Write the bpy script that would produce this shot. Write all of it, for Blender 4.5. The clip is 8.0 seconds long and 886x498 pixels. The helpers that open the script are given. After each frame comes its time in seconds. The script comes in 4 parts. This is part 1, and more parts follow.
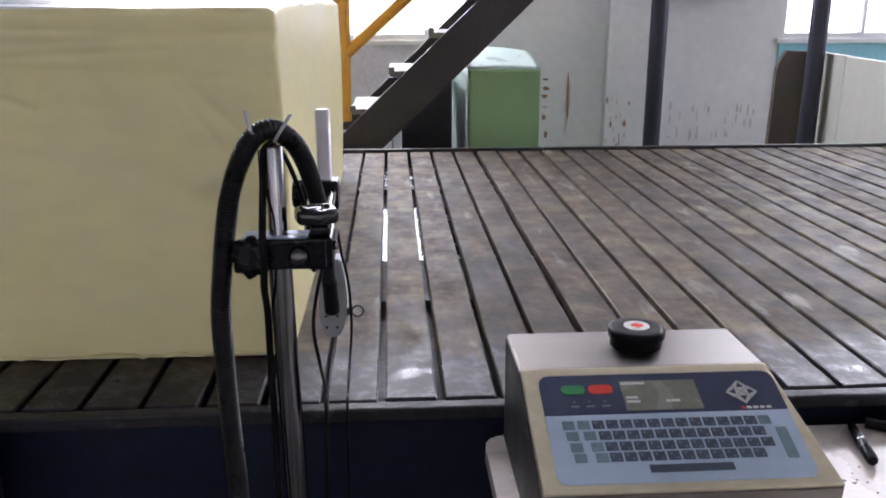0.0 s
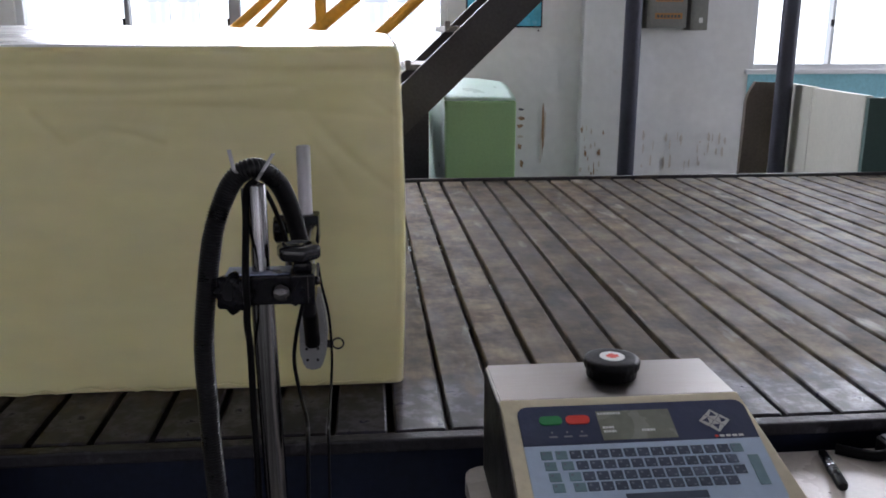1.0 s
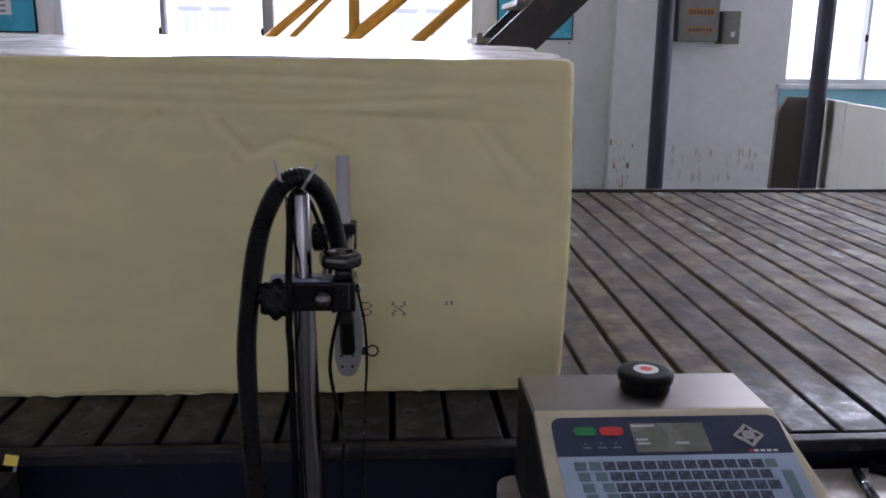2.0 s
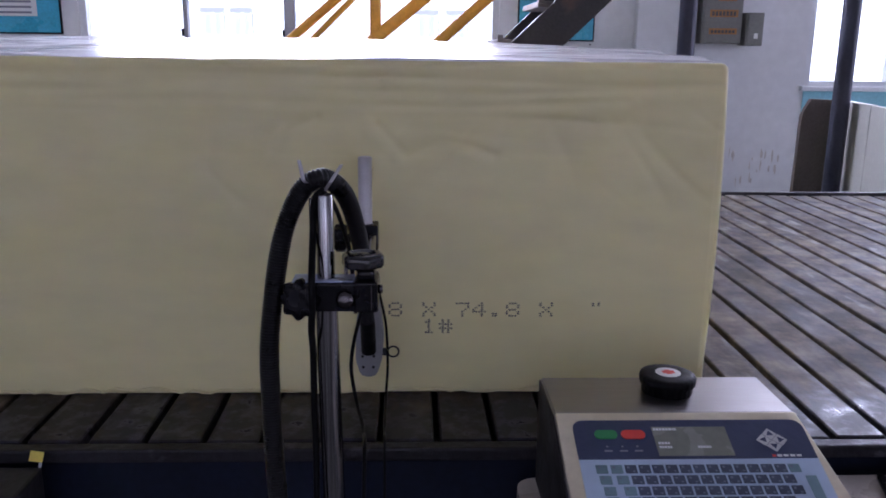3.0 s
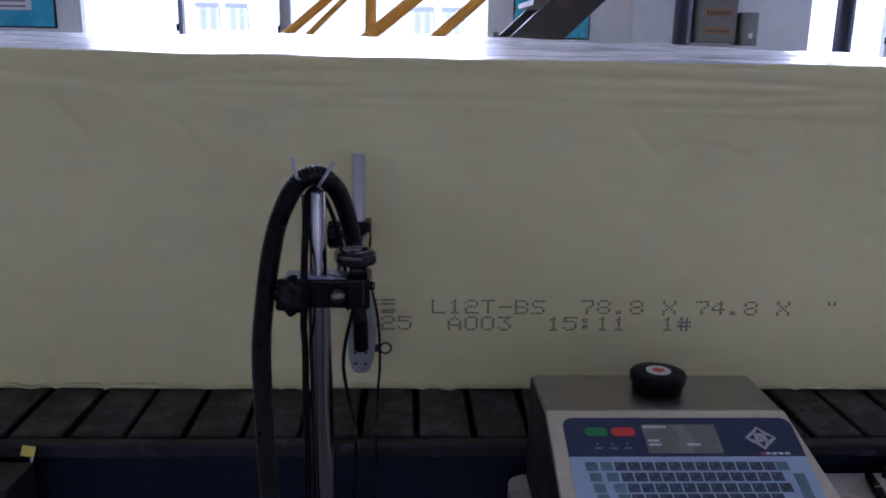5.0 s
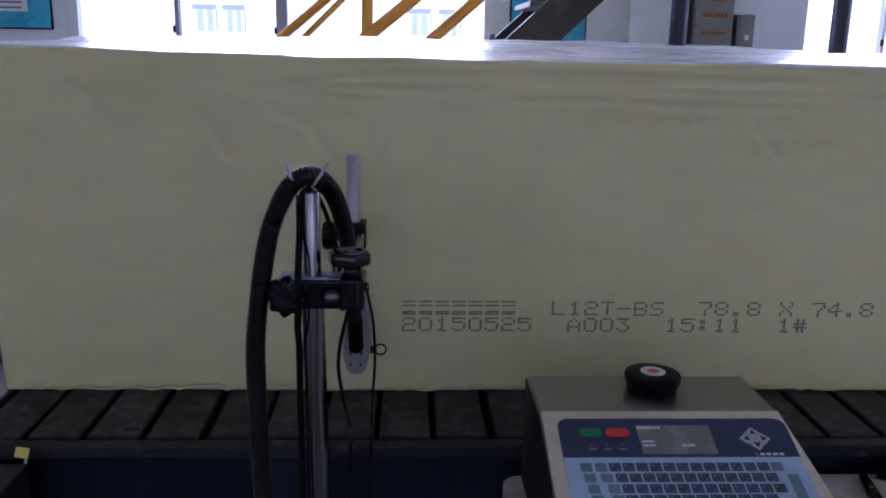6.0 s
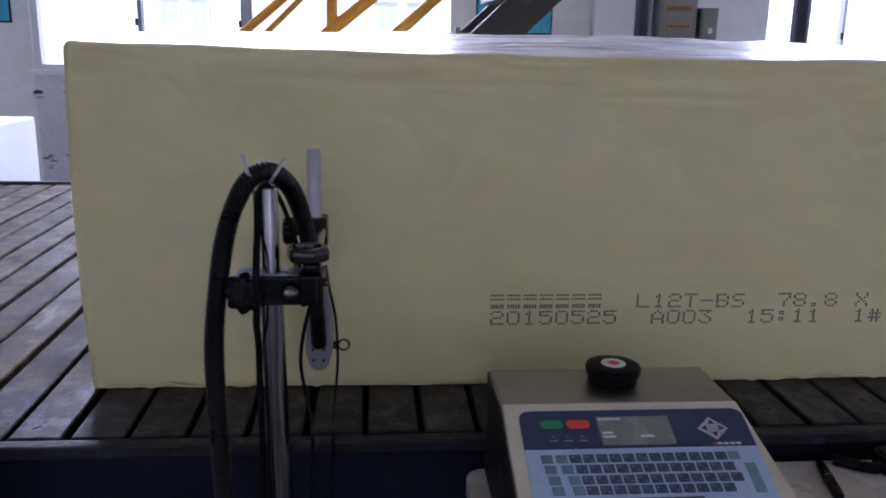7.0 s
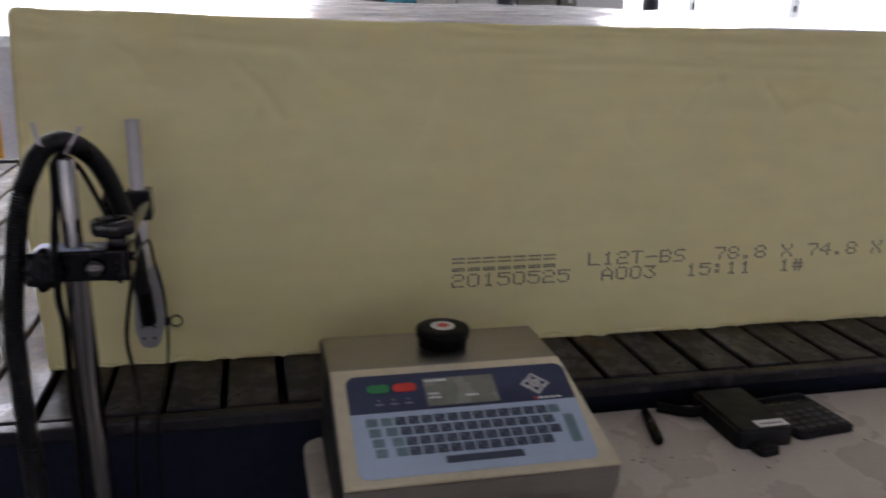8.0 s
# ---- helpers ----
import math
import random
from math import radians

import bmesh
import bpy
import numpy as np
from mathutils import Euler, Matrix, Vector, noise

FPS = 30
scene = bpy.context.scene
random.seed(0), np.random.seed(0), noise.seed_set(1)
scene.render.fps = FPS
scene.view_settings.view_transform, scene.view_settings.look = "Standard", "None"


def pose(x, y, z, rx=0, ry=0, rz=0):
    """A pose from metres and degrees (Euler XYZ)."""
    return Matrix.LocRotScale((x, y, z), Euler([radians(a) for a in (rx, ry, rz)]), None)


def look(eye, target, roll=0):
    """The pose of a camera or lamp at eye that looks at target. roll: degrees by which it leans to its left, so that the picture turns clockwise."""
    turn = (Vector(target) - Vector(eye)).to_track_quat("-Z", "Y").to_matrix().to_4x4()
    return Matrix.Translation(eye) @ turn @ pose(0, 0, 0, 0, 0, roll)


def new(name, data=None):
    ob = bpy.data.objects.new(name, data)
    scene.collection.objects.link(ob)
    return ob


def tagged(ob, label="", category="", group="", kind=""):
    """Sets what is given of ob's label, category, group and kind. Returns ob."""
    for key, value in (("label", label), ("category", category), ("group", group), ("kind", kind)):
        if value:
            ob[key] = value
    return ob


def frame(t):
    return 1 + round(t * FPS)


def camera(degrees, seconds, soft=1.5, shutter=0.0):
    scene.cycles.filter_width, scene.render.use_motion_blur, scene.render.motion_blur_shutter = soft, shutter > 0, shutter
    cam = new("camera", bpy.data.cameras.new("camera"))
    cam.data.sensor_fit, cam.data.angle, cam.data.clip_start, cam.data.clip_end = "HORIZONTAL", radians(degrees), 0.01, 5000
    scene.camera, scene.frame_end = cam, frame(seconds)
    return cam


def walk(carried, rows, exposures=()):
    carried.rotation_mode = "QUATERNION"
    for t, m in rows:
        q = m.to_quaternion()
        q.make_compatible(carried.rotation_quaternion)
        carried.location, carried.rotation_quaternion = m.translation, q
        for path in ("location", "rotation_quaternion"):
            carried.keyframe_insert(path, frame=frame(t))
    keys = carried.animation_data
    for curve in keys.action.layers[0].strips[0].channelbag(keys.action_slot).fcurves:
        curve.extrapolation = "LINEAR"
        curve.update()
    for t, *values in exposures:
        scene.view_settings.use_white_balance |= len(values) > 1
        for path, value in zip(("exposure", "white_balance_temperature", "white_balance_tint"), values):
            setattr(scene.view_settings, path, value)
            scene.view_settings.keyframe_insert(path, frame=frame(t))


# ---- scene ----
cam = camera(55.8, 8.0, soft=1.75, shutter=0.35)
PATH = [
    (0, (0.076, -1.551, 1.466), (0.194, 0.365, 0.906), -0.1),
    (0.5, (0.083, -1.549, 1.475), (0.21, 0.383, 0.974), -0.3),
    (1, (0.071, -1.574, 1.483), (0.245, 0.355, 0.986), 0.0),
    (1.5, (0.058, -1.589, 1.487), (0.21, 0.346, 1.006), 0.3),
    (3, (0.045, -1.592, 1.488), (0.116, 0.35, 1.017), 0.6),
    (3.5, (0.046, -1.594, 1.488), (0.12, 0.348, 1.013), 0.7),
    (4, (0.047, -1.594, 1.489), (0.125, 0.347, 1.012), 0.8),
    (4.5, (0.047, -1.596, 1.49), (0.129, 0.344, 1.011), 1.0),
    (6, (0.052, -1.597, 1.488), (0.143, 0.344, 1.015), 1.1),
    (6.5, (0.055, -1.594, 1.49), (0.162, 0.345, 1.013), 1.2),
    (7, (0.067, -1.597, 1.49), (0.229, 0.336, 1.003), 1.1),
    (7.5, (0.093, -1.6, 1.485), (0.367, 0.314, 0.974), 1.2),
    (7.8, (0.121, -1.604, 1.481), (0.463, 0.295, 0.955), 1.1),
    (8, (0.16, -1.611, 1.483), (0.593, 0.264, 0.937), 1.3),
]
EXPOSURES = [(0.0, 0.32, 6350, 22), (0.4, -0.02, 6400, 20), (1.0, -0.08, 6300, 19), (1.6, -0.12, 6200, 22), (3.0, -0.04, 5600, 34), (4.0, -0.22, 5380, 32),
             (6.0, -0.36, 5180, 31), (6.5, -0.17, 5260, 31), (7.0, -0.12, 5550, 31), (7.5, -0.13, 5950, 27), (8.0, -0.08, 6550, 23)]
walk(cam, [(t, look(eye, target, roll)) for t, eye, target, roll in PATH], EXPOSURES)

# ---- light ----
WN = 5.2                      # inner face of the north wall
BELT_Z, BELT_Y0, BELT_Y1 = 0.80, -0.206, 2.375
# how far the belt has run, in metres, at these seconds
RUN = [(0.0, 0.018), (0.75, 0.208), (1.5, 0.406), (4.0, 1.0364), (8.0, 2.043)]

world = bpy.data.worlds.new("world")
scene.world = world
world.use_nodes = True
wn = world.node_tree.nodes
sky = wn.new("ShaderNodeTexSky")
sky.sky_type, sky.sun_disc = "NISHITA", False
sky.sun_elevation, sky.sun_rotation = radians(48), radians(20)
sky.dust_density = 3.0
wn["Background"].inputs["Strength"].default_value = 0.12
world.node_tree.links.new(sky.outputs["Color"], wn["Background"].inputs["Color"])

sun_data = bpy.data.lights.new("sun", "SUN")
sun_data.energy, sun_data.angle, sun_data.color = 1.2, radians(10), (1.0, 0.96, 0.9)
sun = new("sun", sun_data)
sun.matrix_world = look((2, 12, 14), (0.5, 3, 0))


def opening_lamp(x, y, z, w, h, tilt, watts, color):
    """Area light standing in a wall opening; tilt 90 shines north, -90 south."""
    d = bpy.data.lights.new("opening_light", "AREA")
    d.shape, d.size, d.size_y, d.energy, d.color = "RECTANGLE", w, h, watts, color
    ob = new("opening_light", d)
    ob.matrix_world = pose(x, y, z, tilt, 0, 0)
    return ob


DAY = (0.91, 0.94, 1.0)
# north windows, above eye level, shining south (-y)
opening_lamp(-0.9, WN + 0.10, 3.12, 3.0, 2.0, -90, 210, DAY)
opening_lamp(4.7, WN + 0.10, 3.12, 2.8, 2.0, -90, 165, DAY)
# added side fill from an unseen east opening, shining west
east_fill = opening_lamp(7.6, 2.9, 2.3, 3.2, 1.9, 90, 60, DAY)
east_fill.matrix_world = pose(7.6, 2.9, 2.3, 90, 0, 90)
# added fill through unseen south openings behind the camera, shining north (+y)
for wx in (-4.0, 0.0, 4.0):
    opening_lamp(wx, -6.12, 1.85, 2.4, 1.3, 90, 10.5, (1.0, 0.93, 0.88))


# ---- materials ----
def material(name, base, rough=0.5, metal=0.0, scale=8.0, vary=0.15, grain=60.0, bump=0.1, spec=0.5, stretch=(1, 1, 1),
             spot=None, spot_at=0.62, spot_scale=3.0, per_object=0.0, depth=0.01, rough_vary=0.1, sub=0.0, coat=0.0, worn=None, blotch=False):
    """Procedural surface: colour varied at two scales, optional stains, fine relief and roughness wear."""
    m = bpy.data.materials.new(name)
    m.use_nodes = True
    nt = m.node_tree
    n, li = nt.nodes, nt.links
    b = n["Principled BSDF"]
    tc = n.new("ShaderNodeTexCoord")
    mp = n.new("ShaderNodeMapping")
    mp.inputs["Scale"].default_value = stretch
    li.new(tc.outputs["Object"], mp.inputs["Vector"])
    vec = mp.outputs["Vector"]
    if per_object:
        oi = n.new("ShaderNodeObjectInfo")
        mul = n.new("ShaderNodeMath")
        mul.operation = "MULTIPLY"
        mul.inputs[1].default_value = 37.0
        li.new(oi.outputs["Random"], mul.inputs[0])
        add = n.new("ShaderNodeVectorMath")
        add.operation = "ADD"
        li.new(vec, add.inputs[0])
        li.new(mul.outputs[0], add.inputs[1])
        vec = add.outputs[0]
    big = n.new("ShaderNodeTexNoise")
    big.inputs["Scale"].default_value, big.inputs["Detail"].default_value = scale, 5
    li.new(vec, big.inputs["Vector"])
    fine = n.new("ShaderNodeTexNoise")
    fine.inputs["Scale"].default_value, fine.inputs["Detail"].default_value = grain, 4
    li.new(vec, fine.inputs["Vector"])
    mix = n.new("ShaderNodeMath")
    mix.operation = "ADD"
    li.new(big.outputs["Fac"], mix.inputs[0])
    li.new(fine.outputs["Fac"], mix.inputs[1])
    ramp = n.new("ShaderNodeMapRange")
    ramp.inputs["From Min"].default_value, ramp.inputs["From Max"].default_value = 0.7, 1.3
    ramp.inputs["To Min"].default_value, ramp.inputs["To Max"].default_value = 1 - vary, 1 + vary
    li.new(mix.outputs[0], ramp.inputs["Value"])
    value = ramp.outputs[0]
    if per_object:
        mr = n.new("ShaderNodeMapRange")
        mr.inputs["To Min"].default_value, mr.inputs["To Max"].default_value = 1 - per_object, 1 + per_object
        li.new(oi.outputs["Random"], mr.inputs["Value"])
        mm = n.new("ShaderNodeMath")
        mm.operation = "MULTIPLY"
        li.new(value, mm.inputs[0])
        li.new(mr.outputs[0], mm.inputs[1])
        value = mm.outputs[0]
    sc = n.new("ShaderNodeVectorMath")
    sc.operation = "SCALE"
    sc.inputs[0].default_value = base[:3]
    li.new(value, sc.inputs["Scale"])
    col = sc.outputs[0]
    if spot:
        st = n.new("ShaderNodeTexNoise")
        if blotch:
            # broad unstretched patches of dirt and polish
            raw = n.new("ShaderNodeVectorMath")
            raw.operation = "ADD"
            li.new(tc.outputs["Object"], raw.inputs[0])
            li.new(mul.outputs[0], raw.inputs[1])
            bn = n.new("ShaderNodeTexNoise")
            bn.inputs["Scale"].default_value, bn.inputs["Detail"].default_value = 11.0, 10
            bn.inputs["Roughness"].default_value = 0.65
            li.new(raw.outputs[0], bn.inputs["Vector"])
            br_ = n.new("ShaderNodeValToRGB")
            e = br_.color_ramp.elements
            e[0].position, e[0].color = 0.36, (0.42, 0.42, 0.50, 1)
            e[1].position, e[1].color = 0.66, (1.75, 1.68, 1.50, 1)
            mid = e.new(0.5)
            mid.color = (0.95, 0.92, 0.90, 1)
            li.new(bn.outputs["Fac"], br_.inputs["Fac"])
            bm_ = n.new("ShaderNodeVectorMath")
            bm_.operation = "MULTIPLY"
            li.new(col, bm_.inputs[0])
            li.new(br_.outputs["Color"], bm_.inputs[1])
            col = bm_.outputs[0]
        st.inputs["Scale"].default_value, st.inputs["Detail"].default_value = spot_scale, 6
        li.new(vec, st.inputs["Vector"])
        sr = n.new("ShaderNodeMapRange")
        sr.inputs["From Min"].default_value, sr.inputs["From Max"].default_value = spot_at, spot_at + 0.08
        li.new(st.outputs["Fac"], sr.inputs["Value"])
        mc = n.new("ShaderNodeMix")
        mc.data_type = "RGBA"
        li.new(sr.outputs[0], mc.inputs["Factor"])
        li.new(col, mc.inputs[6])
        mc.inputs[7].default_value = (*spot, 1)
        col = mc.outputs[2]
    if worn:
        # worn, polished front ends, ragged-edged; the foam block's shade darkens their colour
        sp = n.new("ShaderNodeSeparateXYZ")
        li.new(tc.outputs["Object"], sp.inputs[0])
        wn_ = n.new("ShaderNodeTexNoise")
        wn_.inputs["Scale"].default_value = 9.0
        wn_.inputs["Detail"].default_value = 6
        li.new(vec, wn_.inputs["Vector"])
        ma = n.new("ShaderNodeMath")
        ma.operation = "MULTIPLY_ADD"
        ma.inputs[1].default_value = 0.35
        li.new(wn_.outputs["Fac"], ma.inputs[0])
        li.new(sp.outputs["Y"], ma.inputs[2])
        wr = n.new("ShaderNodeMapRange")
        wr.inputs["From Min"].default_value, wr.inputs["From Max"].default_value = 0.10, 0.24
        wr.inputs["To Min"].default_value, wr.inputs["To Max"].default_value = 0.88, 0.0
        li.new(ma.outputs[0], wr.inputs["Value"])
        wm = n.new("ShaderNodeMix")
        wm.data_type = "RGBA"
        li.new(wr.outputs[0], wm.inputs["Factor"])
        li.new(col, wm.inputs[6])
        # scuffs: pale polished patches, tinted for sky sheen, over the dark shade colour
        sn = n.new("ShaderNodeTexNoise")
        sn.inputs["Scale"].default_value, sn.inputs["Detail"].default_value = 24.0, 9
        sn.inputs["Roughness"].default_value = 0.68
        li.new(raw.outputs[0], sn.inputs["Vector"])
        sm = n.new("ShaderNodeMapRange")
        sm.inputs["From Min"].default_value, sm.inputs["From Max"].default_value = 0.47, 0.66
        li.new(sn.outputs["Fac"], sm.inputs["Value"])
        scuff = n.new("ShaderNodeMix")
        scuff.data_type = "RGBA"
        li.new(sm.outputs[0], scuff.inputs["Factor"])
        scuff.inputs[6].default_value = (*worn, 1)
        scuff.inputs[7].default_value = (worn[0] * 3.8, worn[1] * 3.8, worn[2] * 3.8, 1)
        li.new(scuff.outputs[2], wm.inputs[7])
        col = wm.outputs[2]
    li.new(col, b.inputs["Base Color"])
    rr = n.new("ShaderNodeMapRange")
    rr.inputs["From Min"].default_value, rr.inputs["From Max"].default_value = 0.3, 0.7
    rr.inputs["To Min"].default_value, rr.inputs["To Max"].default_value = max(0.02, rough - rough_vary), min(1, rough + rough_vary)
    li.new(big.outputs["Fac"], rr.inputs["Value"])
    rough_out = rr.outputs[0]
    if worn:
        rm = n.new("ShaderNodeMix")
        li.new(wr.outputs[0], rm.inputs["Factor"])
        li.new(rough_out, rm.inputs[2])
        gl = n.new("ShaderNodeMapRange")
        gl.inputs["To Min"].default_value, gl.inputs["To Max"].default_value = 0.50, 0.17
        li.new(sm.outputs[0], gl.inputs["Value"])
        li.new(gl.outputs[0], rm.inputs[3])
        rough_out = rm.outputs[0]
        gloss = n.new("ShaderNodeMapRange")
        gloss.inputs["To Min"].default_value, gloss.inputs["To Max"].default_value = spec, 0.32
        li.new(wr.outputs[0], gloss.inputs["Value"])
        li.new(gloss.outputs[0], b.inputs["Specular IOR Level"])
    li.new(rough_out, b.inputs["Roughness"])
    b.inputs["Metallic"].default_value = metal
    if not worn:
        b.inputs["Specular IOR Level"].default_value = spec
    if coat:
        b.inputs["Coat Weight"].default_value, b.inputs["Coat Roughness"].default_value = coat, 0.2
    if sub:
        b.inputs["Subsurface Weight"].default_value = sub
        b.inputs["Subsurface Radius"].default_value = (0.03, 0.025, 0.012)
        b.inputs["Subsurface Scale"].default_value = 1.0
    bp = n.new("ShaderNodeBump")
    bp.inputs["Strength"].default_value, bp.inputs["Distance"].default_value = bump, depth
    li.new(fine.outputs["Fac"], bp.inputs["Height"])
    li.new(bp.outputs["Normal"], b.inputs["Normal"])
    return m


def glow(name, color, strength):
    m = bpy.data.materials.new(name)
    m.use_nodes = True
    b = m.node_tree.nodes["Principled BSDF"]
    b.inputs["Base Color"].default_value = (*color, 1)
    b.inputs["Emission Color"].default_value = (*color, 1)
    b.inputs["Emission Strength"].default_value = strength
    return m


def glass(name):
    m = bpy.data.materials.new(name)
    m.use_nodes = True
    b = m.node_tree.nodes["Principled BSDF"]
    b.inputs["Base Color"].default_value = (0.95, 0.98, 0.97, 1)
    b.inputs["Roughness"].default_value = 0.02
    b.inputs["Transmission Weight"].default_value = 1.0
    b.inputs["IOR"].default_value = 1.05
    return m


PLASTER = material("plaster", (0.74, 0.75, 0.75), 0.85, scale=1.3, vary=0.06, grain=14, bump=0.10, spot=(0.52, 0.46, 0.39), spot_at=0.76, spot_scale=2.2)
PLASTER_GREY = material("grey_paint", (0.60, 0.60, 0.66), 0.75, scale=1.5, vary=0.12, grain=40, bump=0.1)
TEAL = material("teal_paint", (0.24, 0.54, 0.62), 0.6, scale=2, vary=0.12, grain=50)
CEIL = material("ceiling_paint", (0.34, 0.34, 0.33), 0.9, scale=1, vary=0.06)
CONCRETE = material("concrete", (0.25, 0.24, 0.22), 0.8, scale=2, vary=0.25, grain=50, bump=0.2, spot=(0.12, 0.11, 0.10), spot_at=0.6)
ALU = material("aluminium_frame", (0.72, 0.74, 0.75), 0.4, 0.6, vary=0.05)
GREYFRAME = material("grey_frame", (0.35, 0.36, 0.40), 0.5, vary=0.06)
GLASS = glass("window_glass")
# worn holds front-end wear plus the block's shade and sky sheen as colour
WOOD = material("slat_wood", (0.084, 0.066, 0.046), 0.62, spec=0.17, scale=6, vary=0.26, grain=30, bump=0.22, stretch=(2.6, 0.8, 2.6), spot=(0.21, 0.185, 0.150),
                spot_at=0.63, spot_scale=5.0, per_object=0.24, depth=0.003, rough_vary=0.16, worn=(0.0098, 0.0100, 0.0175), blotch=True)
POLISHED = material("polished_steel", (0.62, 0.63, 0.66), 0.22, 1.0, scale=5, vary=0.2, grain=40, bump=0.02, stretch=(0.4, 3, 3), depth=0.001)
NAVY = material("navy_steel", (0.0045, 0.0080, 0.022), 0.5, spec=0.25, scale=5, vary=0.3, bump=0.05)
DARKSTEEL = material("dark_steel", (0.024, 0.022, 0.025), 0.5, 0.3, scale=9, vary=0.4, bump=0.15, spot=(0.10, 0.075, 0.055), spot_at=0.62, spot_scale=9)
FOAM = material("yellow_foam", (0.785, 0.705, 0.380), 0.38, scale=1.6, vary=0.05, grain=14, bump=0.12, stretch=(0.6, 1, 1.6), depth=0.006, rough_vary=0.1, sub=0.25)
FILM = material("clear_film", (0.93, 0.94, 0.94), 0.27, scale=3, vary=0.06, grain=7, bump=1.0, stretch=(0.9, 6.0, 1), depth=0.022, spec=1.0, rough_vary=0.1, coat=1.0)
INK = material("ink", (0.11, 0.10, 0.10), 0.7, vary=0.3)
CONDUIT = material("black_conduit", (0.004, 0.004, 0.006), 0.34, spec=0.32, scale=30, vary=0.2, bump=0.03)
# lengthwise streaks in this colour imitate reflected stripes on the pole
CHROME = material("chrome", (0.27, 0.265, 0.275), 0.17, 1.0, scale=130, vary=0.6, grain=260, bump=0.08, stretch=(1, 1, 0.01), depth=0.001, rough_vary=0.08)
GLOSSY = material("glossy_black_plastic", (0.008, 0.008, 0.011), 0.12, scale=20, vary=0.2, bump=0.03, spec=0.75, rough_vary=0.04)
# bluish colour that stands in for sky reflected on the clamp's top
SKY_SHEEN = material("sky_sheen", (0.30, 0.34, 0.48), 0.32, 0.5, scale=30, vary=0.2)
SCREW = material("nickel_screw", (0.13, 0.12, 0.125), 0.16, 1.0, scale=20, vary=0.1)
BLACK = material("black_plastic", (0.005, 0.005, 0.008), 0.24, scale=20, vary=0.2, bump=0.05, spec=0.22)
MATTBLACK = material("matt_black_case", (0.010, 0.010, 0.012), 0.55, spec=0.30, scale=25, vary=0.25, bump=0.08)
KEYGREY = material("calculator_key", (0.035, 0.035, 0.042), 0.5, vary=0.15)
RUBBER = material("black_rubber", (0.005, 0.005, 0.006), 0.48, spec=0.13, scale=30, vary=0.2, bump=0.1)
BRUSHED = material("brushed_steel", (0.34, 0.318, 0.300), 0.42, 1.0, scale=6, vary=0.06, grain=90, bump=0.015, stretch=(0.25, 4, 4), depth=0.001)
BEZEL = material("beige_metal", (0.66, 0.58, 0.42), 0.40, 0.25, scale=12, vary=0.08)
PANEL_NAVY = material("panel_navy", (0.028, 0.038, 0.095), 0.45, vary=0.06)
PANEL_BLUE = material("panel_pale_blue", (0.43, 0.53, 0.67), 0.5, vary=0.05)
KEY = material("key_dark", (0.055, 0.072, 0.115), 0.45, vary=0.1, per_object=0.15)
KEY_TEAL = material("key_teal", (0.15, 0.24, 0.28), 0.5, vary=0.08, per_object=0.15)
GREEN = material("green_button", (0.02, 0.25, 0.07), 0.4, vary=0.05)
RED = material("red_button", (0.75, 0.05, 0.03), 0.4, vary=0.05)
LCD = material("lcd", (0.24, 0.245, 0.20), 0.25, scale=14, vary=0.12)
WHITE = material("white_print", (0.78, 0.78, 0.76), 0.5, vary=0.04)
ARROWKEY = material("arrow_key_grey", (0.50, 0.50, 0.49), 0.5, vary=0.05)
LEGEND = material("key_legend", (0.17, 0.20, 0.26), 0.5)
GREYPRINT = material("grey_print", (0.22, 0.22, 0.26), 0.5, vary=0.04)
HEADGREY = material("head_grey", (0.30, 0.295, 0.305), 0.4, 0.3, scale=20, vary=0.08)
RODGREY = material("grey_rod", (0.50, 0.48, 0.50), 0.38, 0.5, scale=20, vary=0.05)
TABLE = material("table_laminate", (0.56, 0.50, 0.45), 0.30, scale=5, vary=0.06, grain=90, bump=0.04, spot=(0.53, 0.472, 0.422), spot_at=0.76, spot_scale=5)
PAPER = material("paper", (0.82, 0.82, 0.84), 0.8, vary=0.03)
YELLOW = material("yellow_paint", (0.62, 0.30, 0.025), 0.45, scale=7, vary=0.15, spot=(0.22, 0.10, 0.03), spot_at=0.66, spot_scale=8)
RAIL = material("scuffed_rail", (0.013, 0.012, 0.016), 0.5, 0.2, scale=14, vary=0.5, bump=0.25, spot=(0.045, 0.040, 0.048), spot_at=0.58, spot_scale=22)
STAIRSTEEL = material("stair_steel", (0.035, 0.030, 0.032), 0.5, 0.2, scale=6, vary=0.3, spot=(0.10, 0.06, 0.05), spot_at=0.66)
TREAD = material("tread_steel", (0.20, 0.18, 0.17), 0.6, 0.5, scale=9, vary=0.2)
COLUMN = material("column_steel", (0.036, 0.037, 0.058), 0.4, 0.2, scale=5, vary=0.2)
GREENFOAM = material("green_foam", (0.30, 0.48, 0.25), 0.75, scale=3, vary=0.05)
WHITEFOAM = material("white_foam", (0.86, 0.91, 0.95), 0.6, scale=3, vary=0.05)
MINT = material("mint_film", (0.80, 0.92, 0.88), 0.35, scale=4, vary=0.06, bump=0.2)
GREYBOX = material("grey_sheet_metal", (0.22, 0.22, 0.20), 0.45, 0.2, scale=6, vary=0.12)
ORANGE = material("orange_label", (0.42, 0.19, 0.06), 0.6, vary=0.1)
POSTER = material("poster_blue", (0.05, 0.40, 0.58), 0.3, scale=3, vary=0.2)
BOARD = material("pale_board", (0.43, 0.43, 0.38), 0.6, scale=4, vary=0.08, stretch=(2, 2, 0.5))
BROWN = material("brown_board", (0.13, 0.105, 0.09), 0.7, scale=5, vary=0.2)
